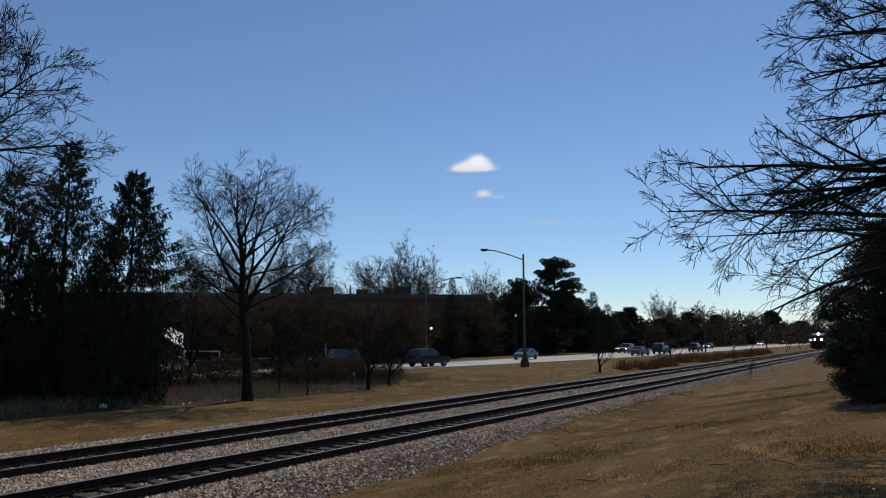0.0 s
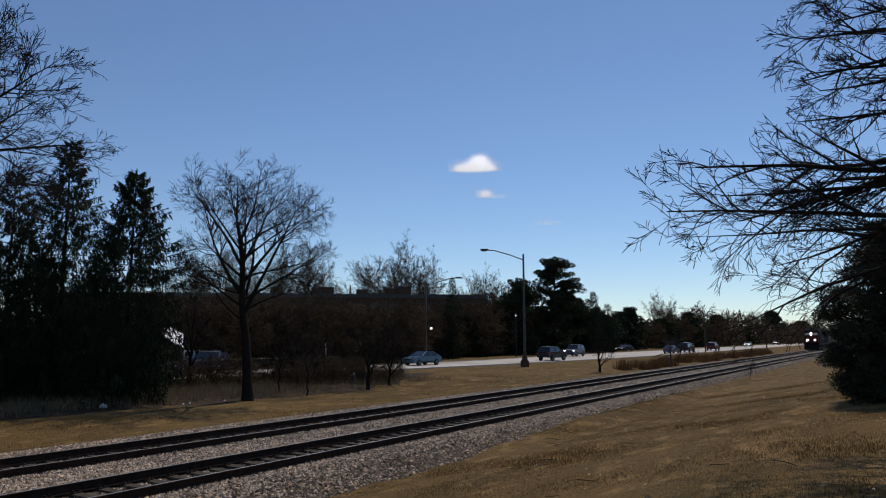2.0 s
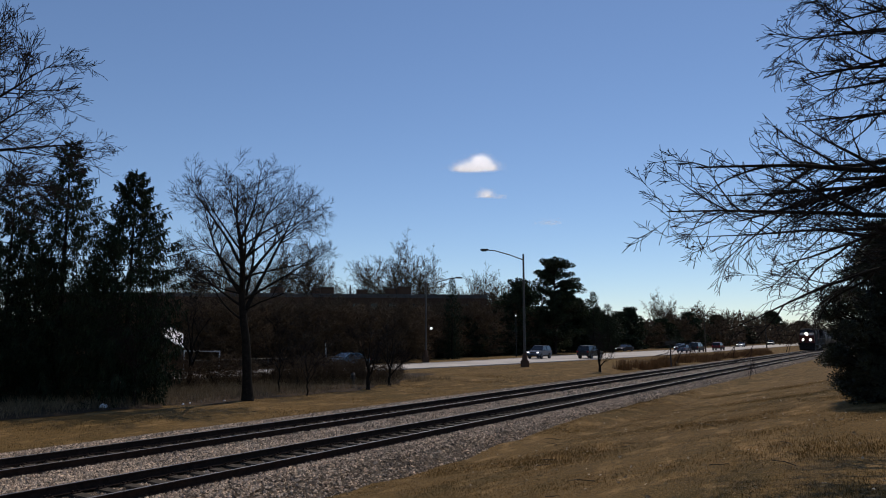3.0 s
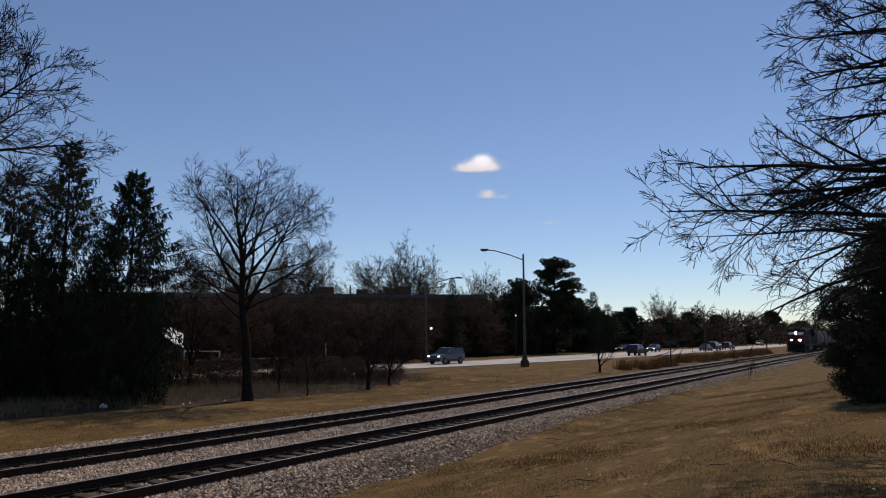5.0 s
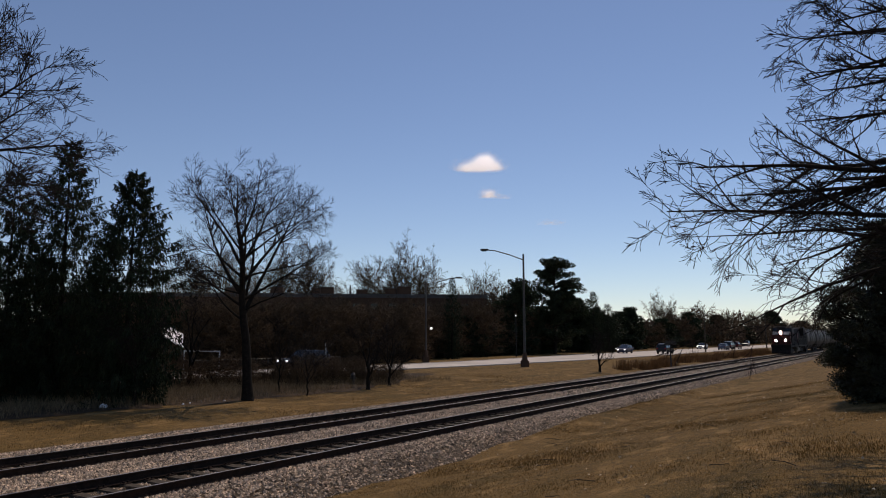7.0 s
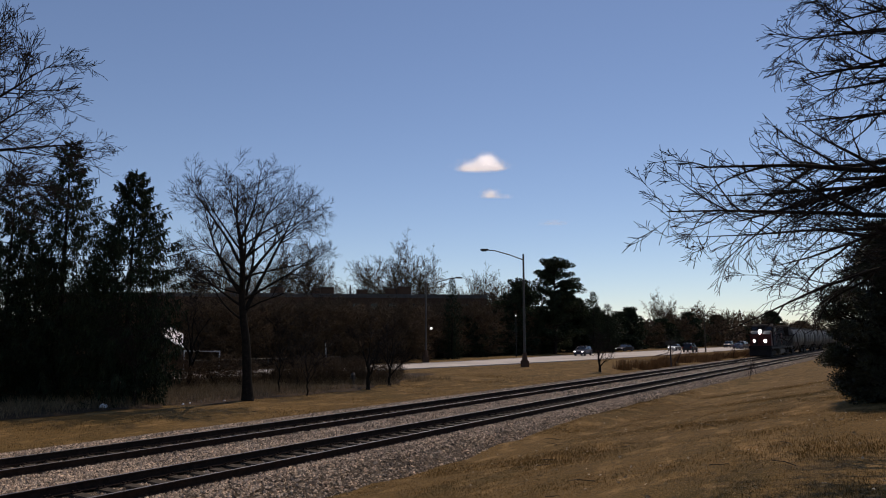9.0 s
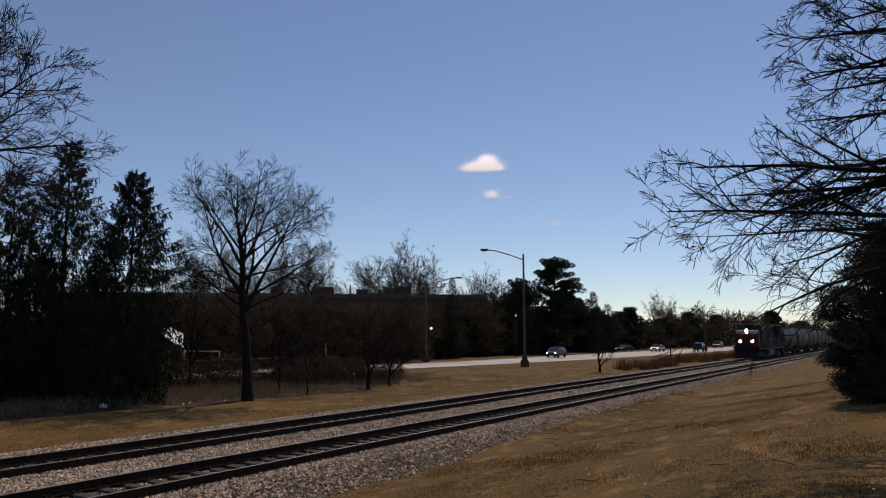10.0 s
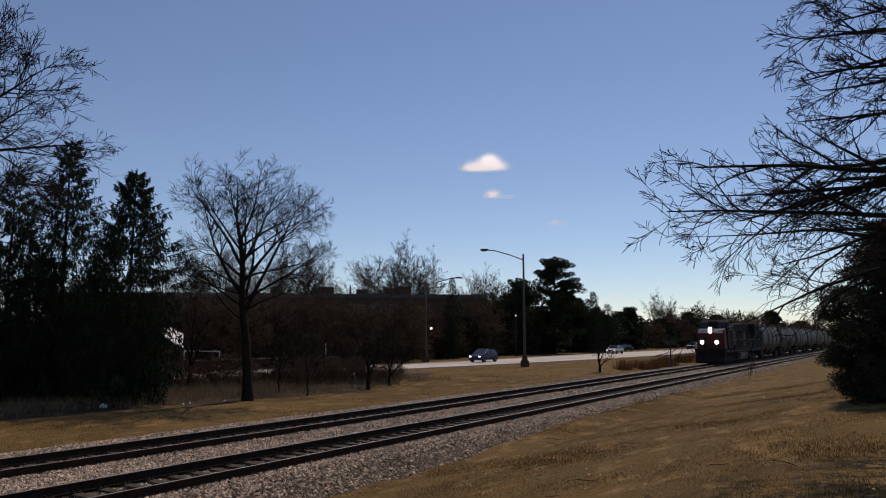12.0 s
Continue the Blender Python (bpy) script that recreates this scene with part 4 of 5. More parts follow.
# ---- building across the road ----
bx, by = polar(44.0, 120.0)
bld = thing("building", pose(bx, by, -0.2, 0, 0, 40.0), "long low flat-roofed brown brick building behind trees", "building")
part("wall", box(bmesh.new(), -42, 30, 0, 13, -0.2, 9.7), BRICK, bld)
part("roof", box(bmesh.new(), -42.2, 30.2, -0.2, 13.2, 9.7, 9.95, 0.03), ROOFING, bld)
part("parapet", box(bmesh.new(), -42.15, 30.15, -0.15, 0.15, 9.95, 10.35, 0.03), ROOFING, bld)
for b, w, h in ((46.9, 2.1, 1.2), (43.76, 1.5, 1.1), (42.85, 2.2, 1.2), (40.0, 2.0, 0.8), (37.6, 1.9, 1.1), (36.5, 2.6, 1.4), (50.5, 2.0, 1.0)):
    x = 8.37 + 119.7 * math.tan(radians(40 - b))
    stack = part("chimney_stack", box(bmesh.new(), x - w / 2, x + w / 2, 2, 4, 9.94, 10.35 + h, 0.05), BRICK, bld, "brown brick chimney stack")
    part("cap", box(bmesh.new(), x - w / 2 - 0.08, x + w / 2 + 0.08, 1.92, 4.08, 10.35 + h, 10.47 + h, 0.02), ROOFING, stack)
part("vent_pipe", rod(bmesh.new(), (6.4, 1.5, 9.9), (6.4, 1.5, 12.0), 0.08, 0.08, 8), DARKSTEEL, bld)
for k in range(22):
    for z in (1.2, 4.2, 7.2):
        w = part("window", box(bmesh.new(), -39 + 3.1 * k - 0.7, -39 + 3.1 * k + 0.7, -0.05, 0.03, z, z + 1.5, 0.02), DARKSTEEL, bld)
        part("pane", box(bmesh.new(), -39 + 3.1 * k - 0.62, -39 + 3.1 * k + 0.62, -0.075, -0.045, z + 0.08, z + 1.42), GLASS, w)


# ---- train: fronts face -Y ----
def wheel_part(parent, y, r):
    """One axle with its two wheels as a single turning part."""
    bm = bmesh.new()
    for s in (-1, 1):
        rod(bm, (s * 0.69, 0, 0), (s * 0.80, 0, 0), r, r, 20)
        rod(bm, (s * 0.80, 0, 0), (s * 0.88, 0, 0), r * 0.35, r * 0.3, 10)
        for k in range(3):
            a = 2 * math.pi * k / 3
            rod(bm, (s * 0.81, 0.3 * r * math.cos(a), 0.3 * r * math.sin(a)), (s * 0.81, 0.8 * r * math.cos(a), 0.8 * r * math.sin(a)), 0.03, 0.03, 5)
    rod(bm, (-0.7, 0, 0), (0.7, 0, 0), 0.08, 0.08, 8)
    ob = part("wheelset", bm, RAIL, parent)
    ob.matrix_basis = pose(0, y, r)
    return ob


def bogie(parent, y0, y1, r):
    for s in (-1, 1):
        bm = prism(bmesh.new(), [(y0 - 0.6, r + 0.1), (y0 - 0.3, r + 0.32), (y1 + 0.3, r + 0.32), (y1 + 0.6, r + 0.1), (y1 + 0.4, r - 0.16), ((y0 + y1) / 2 + 0.5, r - 0.3),
                                 ((y0 + y1) / 2 - 0.5, r - 0.3), (y0 - 0.4, r - 0.16)], s * 0.92, s * 1.1)
        part("bogie_frame", bm, LOCODARK, parent)


def locomotive():
    t = thing("locomotive", pose(-16.95, 187, 0), "red diesel freight locomotive with three bright lights lit", "locomotive")
    part("underframe", box(bmesh.new(), -1.5, 1.5, 0.5, 22.2, 1.15, 1.5, 0.04), LOCODARK, t)
    part("plow", prism(bmesh.new(), [(0.55, 1.2), (0.1, 0.35), (0.2, 0.12), (0.8, 0.12), (0.8, 1.2)], -1.42, 1.42), LOCODARK, t, "black snow plow")
    part("front_platform", box(bmesh.new(), -1.5, 1.5, 0.3, 1.6, 1.2, 1.62, 0.03), LOCODARK, t)
    part("coupler", rod(box(bmesh.new(), -0.16, 0.16, -0.35, 0.0, 0.72, 1.02, 0.05), (0, 0, 0.87), (0, 0.6, 0.87), 0.1, 0.1, 8), LOCODARK, t)
    part("nose", prism(bmesh.new(), [(0.9, 1.6), (0.85, 3.2), (1.1, 3.55), (2.9, 3.66), (2.9, 1.6)], -1.38, 1.38, lambda y, z: 0.93 if z > 3.4 else 1.0), LOCORED, t, "red wide nose")
    # pale plates over the red nose: sunlight on its top, put in as colour
    part("nose_top", prism(bmesh.new(), [(1.12, 3.57), (2.35, 3.65), (2.35, 3.7), (1.12, 3.62)], -1.26, 1.26), LOCOSUNLIT, t, "nose top painted pale for sunlight")
    for x0, x1 in ((-1.3, -0.3), (0.3, 1.3)):
        part("nose_panel", prism(bmesh.new(), [(0.835, 3.24), (1.075, 3.58), (1.1, 3.56), (0.86, 3.22)], x0, x1, lambda y, z: 0.96), LOCOSUNLIT, t, "pale band painted for sunlight on the red nose")
    part("nose_door", box(bmesh.new(), -0.95, -0.4, 0.86, 0.91, 1.7, 2.65, 0.02), LOCODARK, t)
    cab = part("cab", prism(bmesh.new(), [(2.45, 1.6), (2.3, 3.66), (2.55, 4.35), (3.1, 4.68), (5.6, 4.72), (5.6, 1.6)], -1.45, 1.45, lambda y, z: 0.75 if z > 4.5 else (0.97 if z > 4.2 else 1.0)),
               LOCODARK, t, "driver's cab darkened for shade")
    for x0, x1 in ((-1.3, -0.45), (0.45, 1.3)):
        bm = prism(bmesh.new(), [(2.33, 3.76), (2.515, 4.27), (2.57, 4.26), (2.39, 3.74)], x0, x1)
        for q in bm.verts:
            q.co.y -= 0.03
        part("windscreen", bm, GLASS, cab)
    for s in (-1, 1):
        for y in (3.1, 4.3):
            part("side_window", box(bmesh.new(), s * 1.435 - 0.03, s * 1.435 + 0.03, y, y + 0.95, 3.55, 4.15, 0.02), DARKSTEEL, cab)
    part("number_board", box(bmesh.new(), -0.55, 0.55, 2.5, 2.75, 4.36, 4.54, 0.02), DARKSTEEL, cab)
    part("cab_roof", box(bmesh.new(), -1.06, 1.06, 3.15, 5.6, 4.7, 4.78, 0.03), LOCODARK, cab)
    part("hood", prism(bmesh.new(), [(5.6, 1.5), (5.6, 4.2), (6.0, 4.4), (19.4, 4.4), (19.4, 1.5)], -0.95, 0.95, lambda y, z: 0.8 if z > 4.3 else 1.0), LOCODARK, t, "long engine hood darkened for shade")
    part("radiator_housing", prism(bmesh.new(), [(18.0, 3.1), (18.0, 4.45), (18.4, 4.72), (21.4, 4.72), (21.4, 3.1)], -1.5, 1.5, lambda y, z: 0.88 if z > 4.6 else 1.0), LOCODARK, t)
    part("rear_hood", box(bmesh.new(), -0.95, 0.95, 19.4, 21.6, 1.5, 3.15, 0.05), LOCODARK, t)
    for k in range(8):
        for s in (-1, 1):
            d = part("hood_door", box(bmesh.new(), s * 0.955 - 0.02, s * 0.955 + 0.02, 6.2 + 1.45 * k, 7.45 + 1.45 * k, 1.75, 3.5, 0.015), LOCORED if k % 4 == 1 else LOCODARK, t)
            part("latch", box(bmesh.new(), s * 0.98 - 0.02, s * 0.98 + 0.02, 7.25 + 1.45 * k, 7.33 + 1.45 * k, 2.5, 2.75), DARKSTEEL, d)
    for s in (-1, 1):
        part("stripe", box(bmesh.new(), s * 1.505 - 0.01, s * 1.505 + 0.01, 0.6, 22.1, 1.3, 1.36), HOPPER, t, "pale frame stripe")
        part("blower_duct", box(bmesh.new(), s * 1.15 - 0.25, s * 1.15 + 0.25, 6.0, 9.5, 1.5, 2.0, 0.05), LOCODARK, t)
        part("handrail", rod(bmesh.new(), (s * 1.48, 5.7, 2.5), (s * 1.48, 21.8, 2.5), 0.022, 0.022, 6), HOPPER, t)
        for k in range(12):
            part("stanchion", rod(bmesh.new(), (s * 1.48, 5.7 + 1.46 * k, 1.5), (s * 1.48, 5.7 + 1.46 * k, 2.5), 0.018, 0.018, 5), HOPPER, t)
        for k in range(4):
            part("step", box(bmesh.new(), s * 1.4 - 0.2, s * 1.4 + 0.2, 0.45, 0.75, 0.35 + 0.28 * k, 0.38 + 0.28 * k), HOPPER, t)
    part("fuel_tank", box(bmesh.new(), -1.4, 1.4, 8.7, 13.6, 0.35, 1.2, 0.16), HOPPER, t, "grey dusty fuel tank")
    part("exhaust", box(bmesh.new(), -0.5, 0.5, 11.2, 12.4, 4.39, 4.62, 0.05), LOCODARK, t)
    part("horn", rod(bmesh.new(), (0.3, 4.2, 4.62), (0.3, 3.6, 4.62), 0.05, 0.1, 8), DARKSTEEL, t)
    for x, y, z, r in ((-0.72, 0.32, 2.28, 0.17), (0.72, 0.32, 2.28, 0.17)):
        h = part("ditch_light", rod(bmesh.new(), (x, y + 0.24, z), (x, y, z), r * 0.7, r + 0.03, 14), DARKSTEEL, t)
        part("lens", rod(bmesh.new(), (x, y + 0.01, z), (x, y - 0.02, z), r, r, 14), LAMP_ON, h, "bright lit lamp")
        part("lamp_bracket", rod(bmesh.new(), (x, y + 0.15, 1.55), (x, y + 0.15, z), 0.05, 0.05, 6), DARKSTEEL, t)
    h = part("headlight", box(bmesh.new(), -0.24, 0.24, 0.82, 1.3, 3.22, 3.86, 0.04), LOCORED, t)
    for z in (3.42, 3.68):
        part("lens", rod(bmesh.new(), (0, 0.83, z), (0, 0.78, z), 0.17, 0.17, 14), LAMP_ON, h, "bright lit lamp")
    wheels = []
    for y in (2.6, 4.5, 6.4, 15.9, 17.8, 19.7):
        wheels.append(wheel_part(t, y, 0.53))
    bogie(t, 2.6, 6.4, 0.53)
    bogie(t, 15.9, 19.7, 0.53)
    return t, wheels


def hopper_wagon(m, label):
    t = thing("hopper_wagon", m, label, "freight wagon", "hopper wagons behind the locomotive")
    sec = [(-1.5, 2.0), (-1.56, 2.6), (-1.5, 3.3), (-1.25, 3.95), (-0.75, 4.35), (0.75, 4.35), (1.25, 3.95), (1.5, 3.3), (1.56, 2.6), (1.5, 2.0), (1.1, 1.35), (-1.1, 1.35)]
    ys = [(1.4, 0.9), (1.9, 1.0), (8.6, 1.0), (15.3, 1.0), (15.8, 0.9)]
    v, f, k = [], [], len(sec)
    for y, s in ys:
        v += [(x * s, y, 2.6 + (z - 2.6) * s) for x, z in sec]
    for j in range(len(ys) - 1):
        f += [(j * k + i, j * k + (i + 1) % k, (j + 1) * k + (i + 1) % k, (j + 1) * k + i) for i in range(k)]
    f += [tuple(range(k)), tuple(range((len(ys) - 1) * k, len(ys) * k))[::-1]]
    raw("body", v, f, HOPPER, t)
    for q in range(1, 4):
        bm = bmesh.new()
        for (xa, za), (xb, zb) in zip(sec[:10], sec[1:10]):
            rod(bm, (xa * 1.01, 1.7 + 3.45 * q, za), (xb * 1.01, 1.7 + 3.45 * q, zb), 0.05, 0.05, 5)
        part("rib", bm, HOPPER, t)
    for q in range(3):
        bm = bmesh.new()
        yc = 4.2 + 4.4 * q
        prism(bm, [(yc - 1.9, 1.5), (yc + 1.9, 1.5), (yc + 0.4, 0.55), (yc - 0.4, 0.55)], -1.1, 1.1, lambda y, z: 0.5 if z < 1 else 1.0)
        part("discharge_chute", bm, HOPPER, t)
        part("hatch", box(bmesh.new(), -0.45, 0.45, yc - 1.6, yc + 1.6, 4.34, 4.47, 0.04), HOPPER, t)
    part("roof_walk", box(bmesh.new(), 0.6, 1.0, 1.2, 16.0, 4.42, 4.47), GALV, t)
    part("sill", box(bmesh.new(), -0.3, 0.3, 0.25, 16.95, 0.9, 1.3, 0.04), LOCODARK, t)
    for y in (0.55, 16.4):
        part("end_platform", box(bmesh.new(), -1.45, 1.45, y - 0.1, y + 0.35, 1.2, 1.34, 0.02), LOCODARK, t)
        for s in (-1, 1):
            part("ladder_rail", rod(bmesh.new(), (s * 1.4, y + 0.1, 1.3), (s * 1.3, y + (0.8 if y < 8 else -0.6), 4.2), 0.03, 0.03, 6), GALV, t)
    for y in (1.6, 3.3, 13.9, 15.6):
        wagon_wheels.append(wheel_part(t, y, 0.46))
    bogie(t, 1.6, 3.3, 0.46)
    bogie(t, 13.9, 15.6, 0.46)
    return t


wagon_wheels = []
loco, loco_wheels = locomotive()
wagons = [hopper_wagon(pose(-16.95, 210 + 17.3 * k, 0), "grey weathered covered hopper wagon with rounded sides") for k in range(6)]


# ---- road vehicles: fronts face +Y ----
SHAPES = {
    "sedan": dict(L=4.6, W=0.9, body=[(-2.3, 0.32), (-2.3, 0.72), (-2.15, 0.95), (-1.45, 1.0), (0.75, 0.98), (1.75, 0.84), (2.22, 0.7), (2.3, 0.5), (2.25, 0.28)],
                  cabin=[(-1.75, 0.97), (-0.95, 1.42), (0.1, 1.45), (1.0, 0.96)], wheel=0.32, axles=(-1.35, 1.42)),
    "hatchback": dict(L=4.1, W=0.88, body=[(-2.05, 0.34), (-2.05, 0.8), (-1.98, 1.0), (-1.3, 1.02), (0.8, 0.98), (1.6, 0.86), (1.98, 0.7), (2.05, 0.5), (2.0, 0.28)],
                      cabin=[(-1.95, 0.98), (-1.5, 1.45), (-0.5, 1.52), (0.1, 1.5), (1.15, 0.97)], wheel=0.32, axles=(-1.25, 1.28)),
    "suv": dict(L=4.7, W=0.95, body=[(-2.3, 0.42), (-2.35, 0.8), (-2.28, 1.12), (-1.4, 1.15), (0.85, 1.12), (1.9, 1.02), (2.28, 0.86), (2.35, 0.55), (2.28, 0.36)],
                cabin=[(-2.2, 1.1), (-1.95, 1.7), (-0.2, 1.78), (0.25, 1.74), (1.0, 1.1)], wheel=0.37, axles=(-1.4, 1.42)),
    "pickup": dict(L=5.6, W=0.99, body=[(-2.85, 0.5), (-2.85, 1.2), (-0.95, 1.22), (-0.9, 1.22), (1.15, 1.2), (2.35, 1.14), (2.75, 0.98), (2.8, 0.55), (2.7, 0.42)],
                   cabin=[(-0.95, 1.18), (-0.8, 1.82), (0.35, 1.88), (0.65, 1.84), (1.35, 1.18)], wheel=0.4, axles=(-1.75, 1.75)),
    "van": dict(L=5.1, W=0.98, body=[(-2.5, 0.4), (-2.55, 0.9), (-2.5, 1.15), (-1.4, 1.15), (1.15, 1.1), (2.15, 0.98), (2.45, 0.8), (2.5, 0.5), (2.4, 0.36)],
                cabin=[(-2.45, 1.1), (-2.3, 1.85), (-0.2, 1.92), (0.5, 1.85), (1.6, 1.06)], wheel=0.36, axles=(-1.5, 1.6)),
}


def car(kind, paint, label, lights=True):
    s = SHAPES[kind]
    w = s["W"]
    t = thing({"sedan": "sedan_car", "hatchback": "hatchback_car", "suv": "suv_car", "pickup": "pickup_truck", "van": "van"}[kind], pose(0, 0, 0), label, {"pickup": "pickup truck"}.get(kind, "car"), "cars on the road")
    bm = prism(bmesh.new(), s["body"], -w, w, lambda y, z: (0.93 if abs(y) > s["L"] / 2 - 0.3 else 1.0) * (0.96 if z > 0.9 else 1.0))
    bmesh.ops.bevel(bm, geom=list(bm.edges), offset=0.05, segments=2, affect="EDGES")
    body = part("body", bm, paint, t)
    top = max(z for _, z in s["cabin"])
    pinch = lambda y, z: 0.93 - 0.19 * (z - s["cabin"][0][1]) / (top - s["cabin"][0][1])
    part("greenhouse", prism(bmesh.new(), s["cabin"], -w, w, pinch), GLASS, t, "dark tinted windows")
    roof_pts = [p for p in s["cabin"] if p[1] > top - 0.15]
    part("roof", prism(bmesh.new(), [(y, z - 0.05) for y, z in roof_pts] + [(y, z + 0.025) for y, z in roof_pts[::-1]], -w, w, lambda y, z: 0.755), paint, t)
    cab = s["cabin"]
    mid = (0.5 * (cab[0][0] + cab[-1][0]), cab[0][1])
    for sd in (-1, 1):
        for (ya, za), (yb, zb) in ((cab[0], cab[1]), (cab[-1], cab[-2]), (mid, (mid[0], top))):
            part("pillar", rod(bmesh.new(), (sd * w * pinch(ya, za), ya, za), (sd * w * pinch(yb, zb), yb, zb), 0.045, 0.035, 6), paint, t)
    front, rear = s["L"] / 2, -s["L"] / 2
    zl = 0.66 if kind in ("sedan", "hatchback") else 0.86
    for sd in (-1, 1):
        part("headlight", box(bmesh.new(), sd * (w - 0.24) - 0.15, sd * (w - 0.24) + 0.15, front - 0.14, front - 0.0, zl - 0.08, zl + 0.09, 0.03), CARLAMP if lights else RIM, t)
        part("tail_light", box(bmesh.new(), sd * (w - 0.2) - 0.12, sd * (w - 0.2) + 0.12, rear - 0.02, rear + 0.1, zl + 0.0, zl + 0.2, 0.03), TAIL, t)
        part("mirror", box(bmesh.new(), sd * (w + 0.08) - 0.09, sd * (w + 0.08) + 0.09, cab[-1][0] - 0.45, cab[-1][0] - 0.3, cab[0][1], cab[0][1] + 0.14, 0.03), paint, t)
        part("sill", box(bmesh.new(), sd * w - 0.02, sd * w + 0.02, s["axles"][0] + 0.45, s["axles"][1] - 0.45, s["body"][0][1] - 0.05, s["body"][0][1] + 0.1, 0.01), TYRE, t)
    part("front_bumper", box(bmesh.new(), -w * 0.88, w * 0.88, front - 0.2, front + 0.04, s["body"][0][1], s["body"][0][1] + 0.18, 0.04), TYRE if kind not in ("sedan", "hatchback") else paint, t)
    part("grille", box(bmesh.new(), -0.42, 0.42, front - 0.16, front + 0.005, zl - 0.1, zl + 0.06, 0.02), DARKSTEEL, t)
    part("rear_bumper", box(bmesh.new(), -w * 0.88, w * 0.88, rear - 0.04, rear + 0.2, s["body"][0][1], s["body"][0][1] + 0.2, 0.04), TYRE if kind not in ("sedan", "hatchback") else paint, t)
    wheels = []
    for y in s["axles"]:
        for sd in (-1, 1):
            bm = rod(bmesh.new(), (-0.11, 0, 0), (0.11, 0, 0), s["wheel"], s["wheel"], 20)
            wh = part("wheel", bm, TYRE, t)
            wh.matrix_basis = pose(sd * (w - 0.1), y, s["wheel"])
            bm = rod(bmesh.new(), (sd * 0.08, 0, 0), (sd * 0.125, 0, 0), s["wheel"] * 0.62, s["wheel"] * 0.55, 14)
            for k in range(5):
                a = 2 * math.pi * k / 5
                rod(bm, (sd * 0.13, 0, 0), (sd * 0.13, s["wheel"] * 0.55 * math.cos(a), s["wheel"] * 0.55 * math.sin(a)), 0.03, 0.03, 5)
            part("rim", bm, RIM, wh)
            wheels.append(wh)
    return t, wheels, s["wheel"]


def paint(name, c, metal=0.3):
    return mat(name, c, tuple(min(1, q * 1.12) for q in c), 0.8, 0.32, metal=metal, spec=0.4)


BLACK = paint("black_paint", (0.012, 0.012, 0.016))
NAVY = paint("navy_paint", (0.02, 0.03, 0.07))
LIGHTBLUE = paint("light_blue_paint", (0.055, 0.13, 0.21))
SILVER = paint("silver_paint", (0.42, 0.44, 0.45), 0.6)
GREYBLUE = paint("grey_blue_paint", (0.07, 0.09, 0.13))
DARKRED = paint("dark_red_paint", (0.09, 0.012, 0.012))

# kind, paint, label, heading, (seconds, distance along +Y)
TRAFFIC = [
    ("suv", BLACK, "large black SUV driving away along the road", 1, [(0, 58.4), (0.5, 64.6), (1, 70.5), (1.5, 76.4), (2, 82.2), (2.5, 87.7), (3, 93.0), (4.8, 109.2), (5.5, 114.8), (6.5, 121.6), (7, 125.4), (9, 142), (12, 165)]),
    ("sedan", LIGHTBLUE, "light metallic blue sedan driving along the road", -1, [(0, 84.2), (0.5, 77.4), (1, 71.0), (1.5, 66.0), (2, 61.0), (2.5, 55.9), (3.0, 50.7), (3.2, 48.6), (12, -44)]),
    ("suv", GREYBLUE, "grey-blue SUV with headlights lit driving along the road", -1, [(0, 126.8), (1, 114.9), (2, 102.2), (3, 88.8), (4.8, 67.2), (5.5, 60.0), (6.5, 50.5), (7, 46.0), (12, 1.0)]),
    ("sedan", GREYBLUE, "dark grey sedan driving away along the road", 1, [(0, 112.2), (1, 120.7), (2, 129.2), (12, 214)]),
    ("van", BLACK, "dark van driving away along the road", 1, [(0, 123.4), (1, 131.2), (2, 139.5), (3, 147), (12, 218)]),
    ("suv", DARKRED, "dark SUV far off driving away along the road", 1, [(0, 146.1), (1, 154.2), (2, 161), (3, 166), (5.5, 178), (12, 212)]),
    ("suv", NAVY, "navy blue SUV with headlights lit passing behind trees", -1, [(0, 49.5), (0.5, 46.0), (1, 42.8), (1.5, 39.4), (2.5, 33.4), (12, -27)]),
    ("sedan", SILVER, "silver sedan passing behind the spruces", -1, [(0, 33.4), (0.5, 29.6), (1, 26.7), (1.5, 23.6), (12, -42)]),
    ("hatchback", NAVY, "dark blue hatchback with headlights lit driving along the road", -1, [(0, 187), (1, 175), (2, 168), (3, 161), (4.8, 144), (6, 135), (7, 126), (9, 105.9), (9.5, 100.5), (10, 94.9), (10.5, 89.3), (11, 83.7), (11.5, 78.2), (12, 72.8)]),
    ("sedan", SILVER, "silver sedan with headlights lit driving along the road", -1, [(0, 262), (7, 181), (9, 156.7), (9.5, 150.8), (10, 145), (10.5, 139.8), (11, 134.4), (11.5, 128), (12, 120.8)]),
    ("suv", BLACK, "distant dark SUV with headlights lit on the road", -1, [(0, 318), (9, 211), (10.5, 191.5), (11.5, 178.5), (12, 172)]),
]
cars = [(car(k, p, lab, p not in (LIGHTBLUE, BLACK, DARKRED)), head, rows) for k, p, lab, head, rows in TRAFFIC]
# car added to hold a steady glint, made by its glowing headlights
parked, _, _ = car("sedan", BLACK, "parked dark car with lamps glowing in place of a glint")
parked.matrix_basis = pose(-49.8, 146.0, -0.2, 0, 0, 165)
parked["group"] = "parked cars"


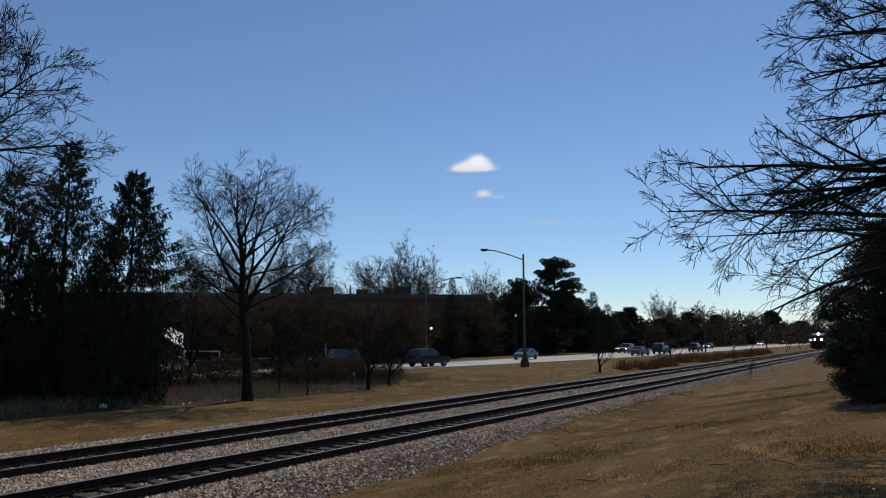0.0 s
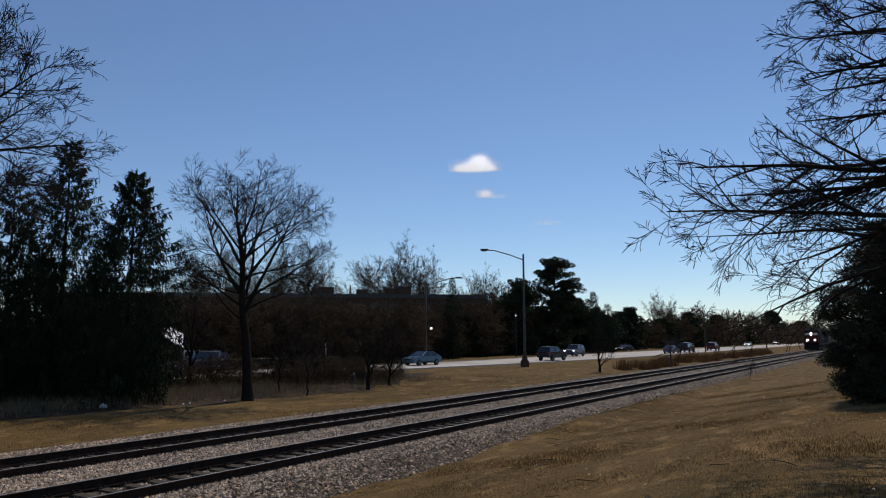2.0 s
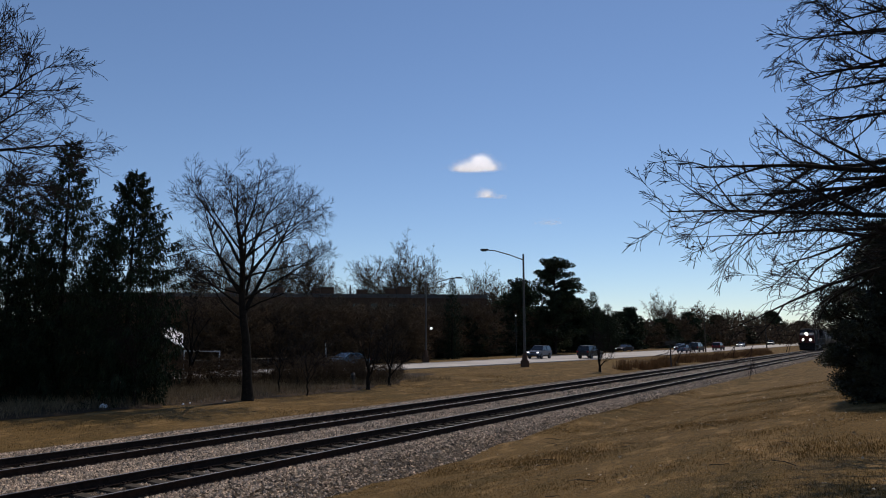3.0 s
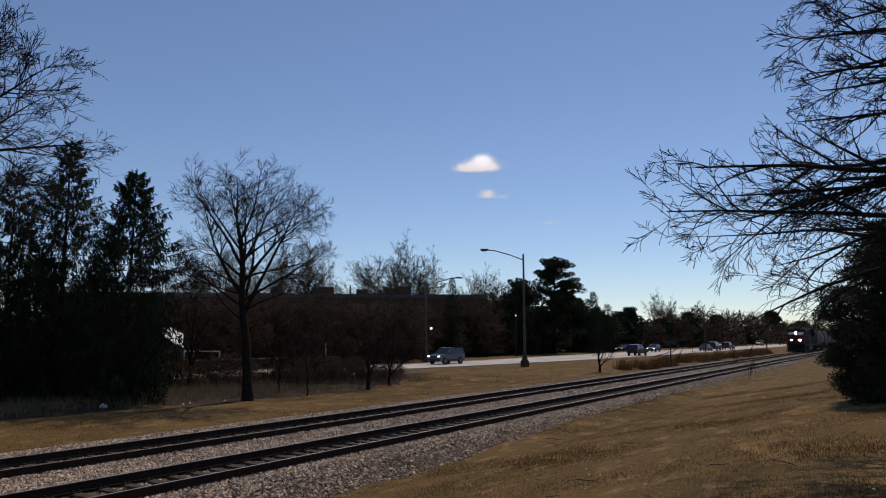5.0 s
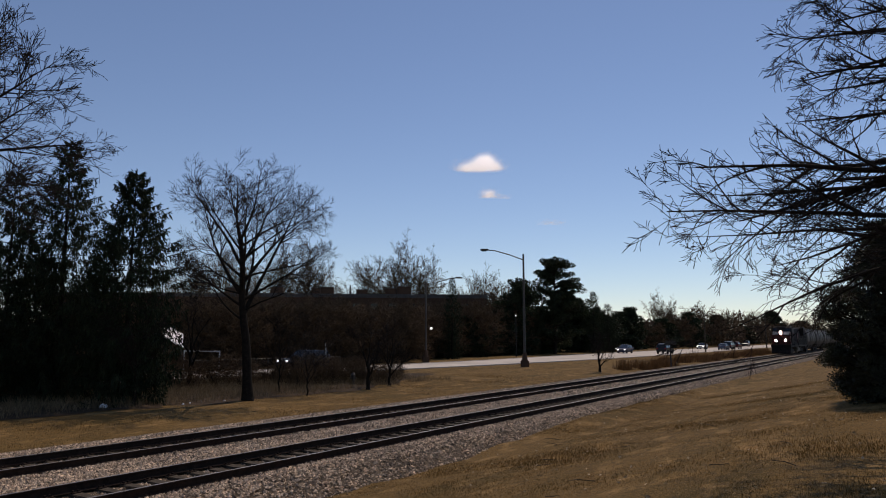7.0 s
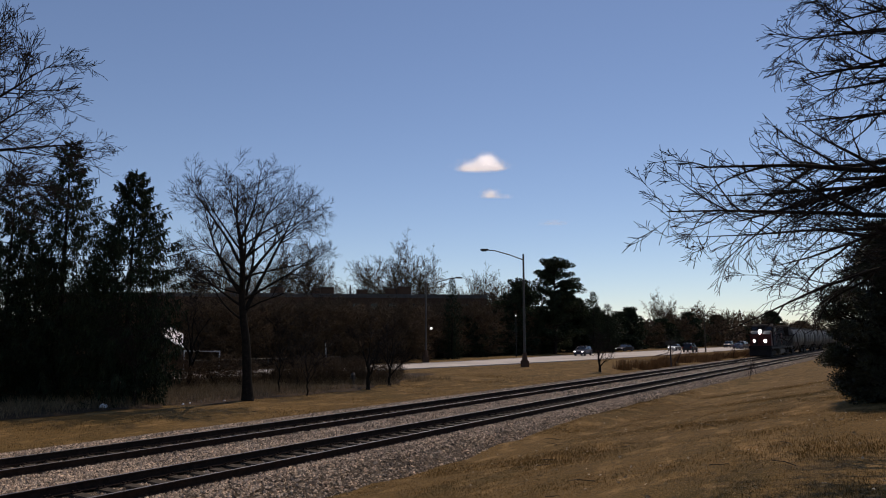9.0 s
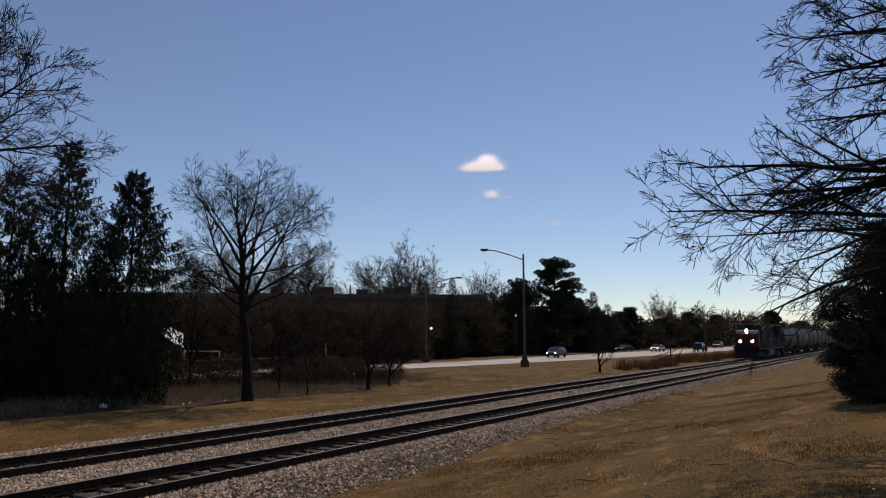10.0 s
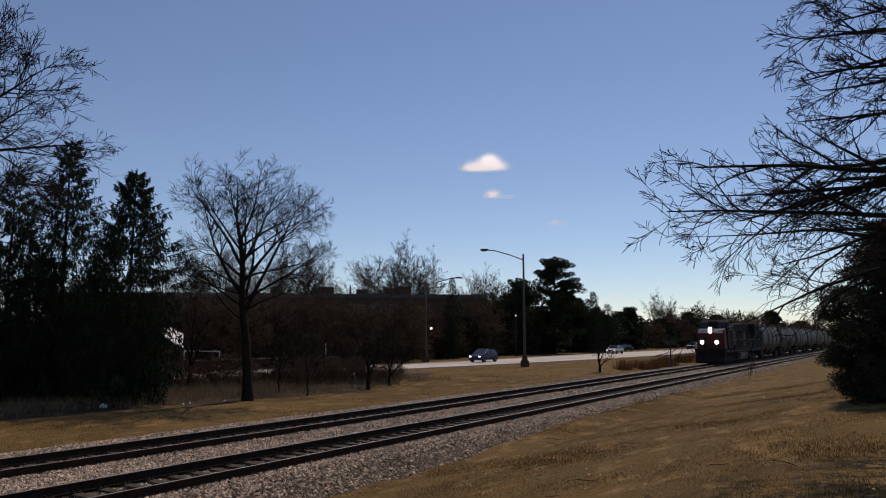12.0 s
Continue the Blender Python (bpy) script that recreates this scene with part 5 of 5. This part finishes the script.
# ---- clouds ----
def cloud(name, seed, lobes, count, label):
    """Fine ice shards, thick in the middle of each lobe and thin at its rim."""
    r = np.random.default_rng(seed)
    v, f = [], []
    for x, z, sx, sz, share in lobes:
        n = int(count * share)
        p = r.normal(0, 0.42, (n, 3)) * np.array([sx, sx * 0.6, sz]) + np.array([x, 0, z])
        p[:, 2] = np.where(p[:, 2] < z - 0.35 * sz, z - 0.35 * sz + 0.25 * (p[:, 2] - z + 0.35 * sz), p[:, 2])
        tri = r.normal(0, 0.4, (n, 3, 3)) + p[:, None, :]
        b = len(v)
        v += tri.reshape(-1, 3).tolist()
        f += (np.arange(n * 3).reshape(-1, 3) + b).tolist()
    ob = raw(name, v, f, CLOUD)
    return tagged(ob, label, "cloud", kind="stuff")


cloud_big = cloud("cloud", 301, [(0, 0, 56, 20, 0.45), (10, 14, 30, 20, 0.32), (-34, -5, 34, 12, 0.15), (36, -3, 24, 14, 0.08)], 80000, "small bright white fair-weather cloud")
cloud_small = cloud("cloud", 302, [(0, 0, 26, 15, 0.8), (38, -6, 26, 9, 0.08)], 8000, "smaller white puff of cloud")
cloud_thin = cloud("cloud", 303, [(0, 0, 40, 9, 1.0)], 1000, "thin faint wisp of cloud")


# ---- what moves ----
def rolled(t, rows):
    return float(np.interp(t, [q[0] for q in rows], [q[1] for q in rows]))


def sky_place(bearing, up, dist):
    x, y = polar(bearing, dist)
    return pose(x, y, 2.8 + dist * math.tan(radians(up)), 0, 0, bearing)


def train_y(t):
    return 187.35 - 7.057 * t - 0.2758 * t * t + 0.00812 * t ** 3


def motions():
    ticks = [0.5 * k for k in range(25)]
    walk(loco, [(t, pose(-16.95, train_y(t) - 1.2, 0)) for t in ticks])
    for k, wgn in enumerate(wagons):
        walk(wgn, [(t, pose(-16.95, train_y(t) - 1.2 + 22.9 + 17.3 * k, 0)) for t in ticks])
    fast = [k / 15 for k in range(181)]
    for wheels, r in ((loco_wheels, 0.53), (wagon_wheels, 0.46)):
        for wh in wheels:
            y = wh.location.y
            walk(wh, [(t, pose(0, y, r, math.degrees((train_y(0) - train_y(t)) / r) % 360)) for t in fast])
    for (t_ob, wheels, r), head, rows in cars:
        path = []
        for t, y in rows:
            lane = (lambda q: road_near(q) - 2.6) if head > 0 else (lambda q: road_far(q) + 2.8)
            dx = (lane(y + 3) - lane(y - 3)) / 6
            path.append((t, pose(lane(y), y, -0.12, 0, 0, math.degrees(math.atan(-dx)) + (0 if head > 0 else 180))))
        walk(t_ob, path)
        for wh in wheels:
            x, y, z = wh.location
            turn, old, steps = 0.0, rows[0][1], []
            for k in range(361):
                now = rolled(k / 30, rows)
                turn += max(-75, min(75, math.degrees(abs(now - old) / r)))
                old = now
                steps.append((k / 30, pose(x, y, z, -turn % 360)))
            walk(wh, steps)
    walk(cloud_big, [(0, sky_place(30.75, 13.95, 1800)), (12, sky_place(29.75, 14.0, 1800))])
    walk(cloud_small, [(0, sky_place(29.95, 11.7, 1800)), (12, sky_place(29.2, 11.65, 1800))])
    walk(cloud_thin, [(0, sky_place(24.8, 9.3, 1800)), (12, sky_place(24.0, 9.25, 1800))])


motions()
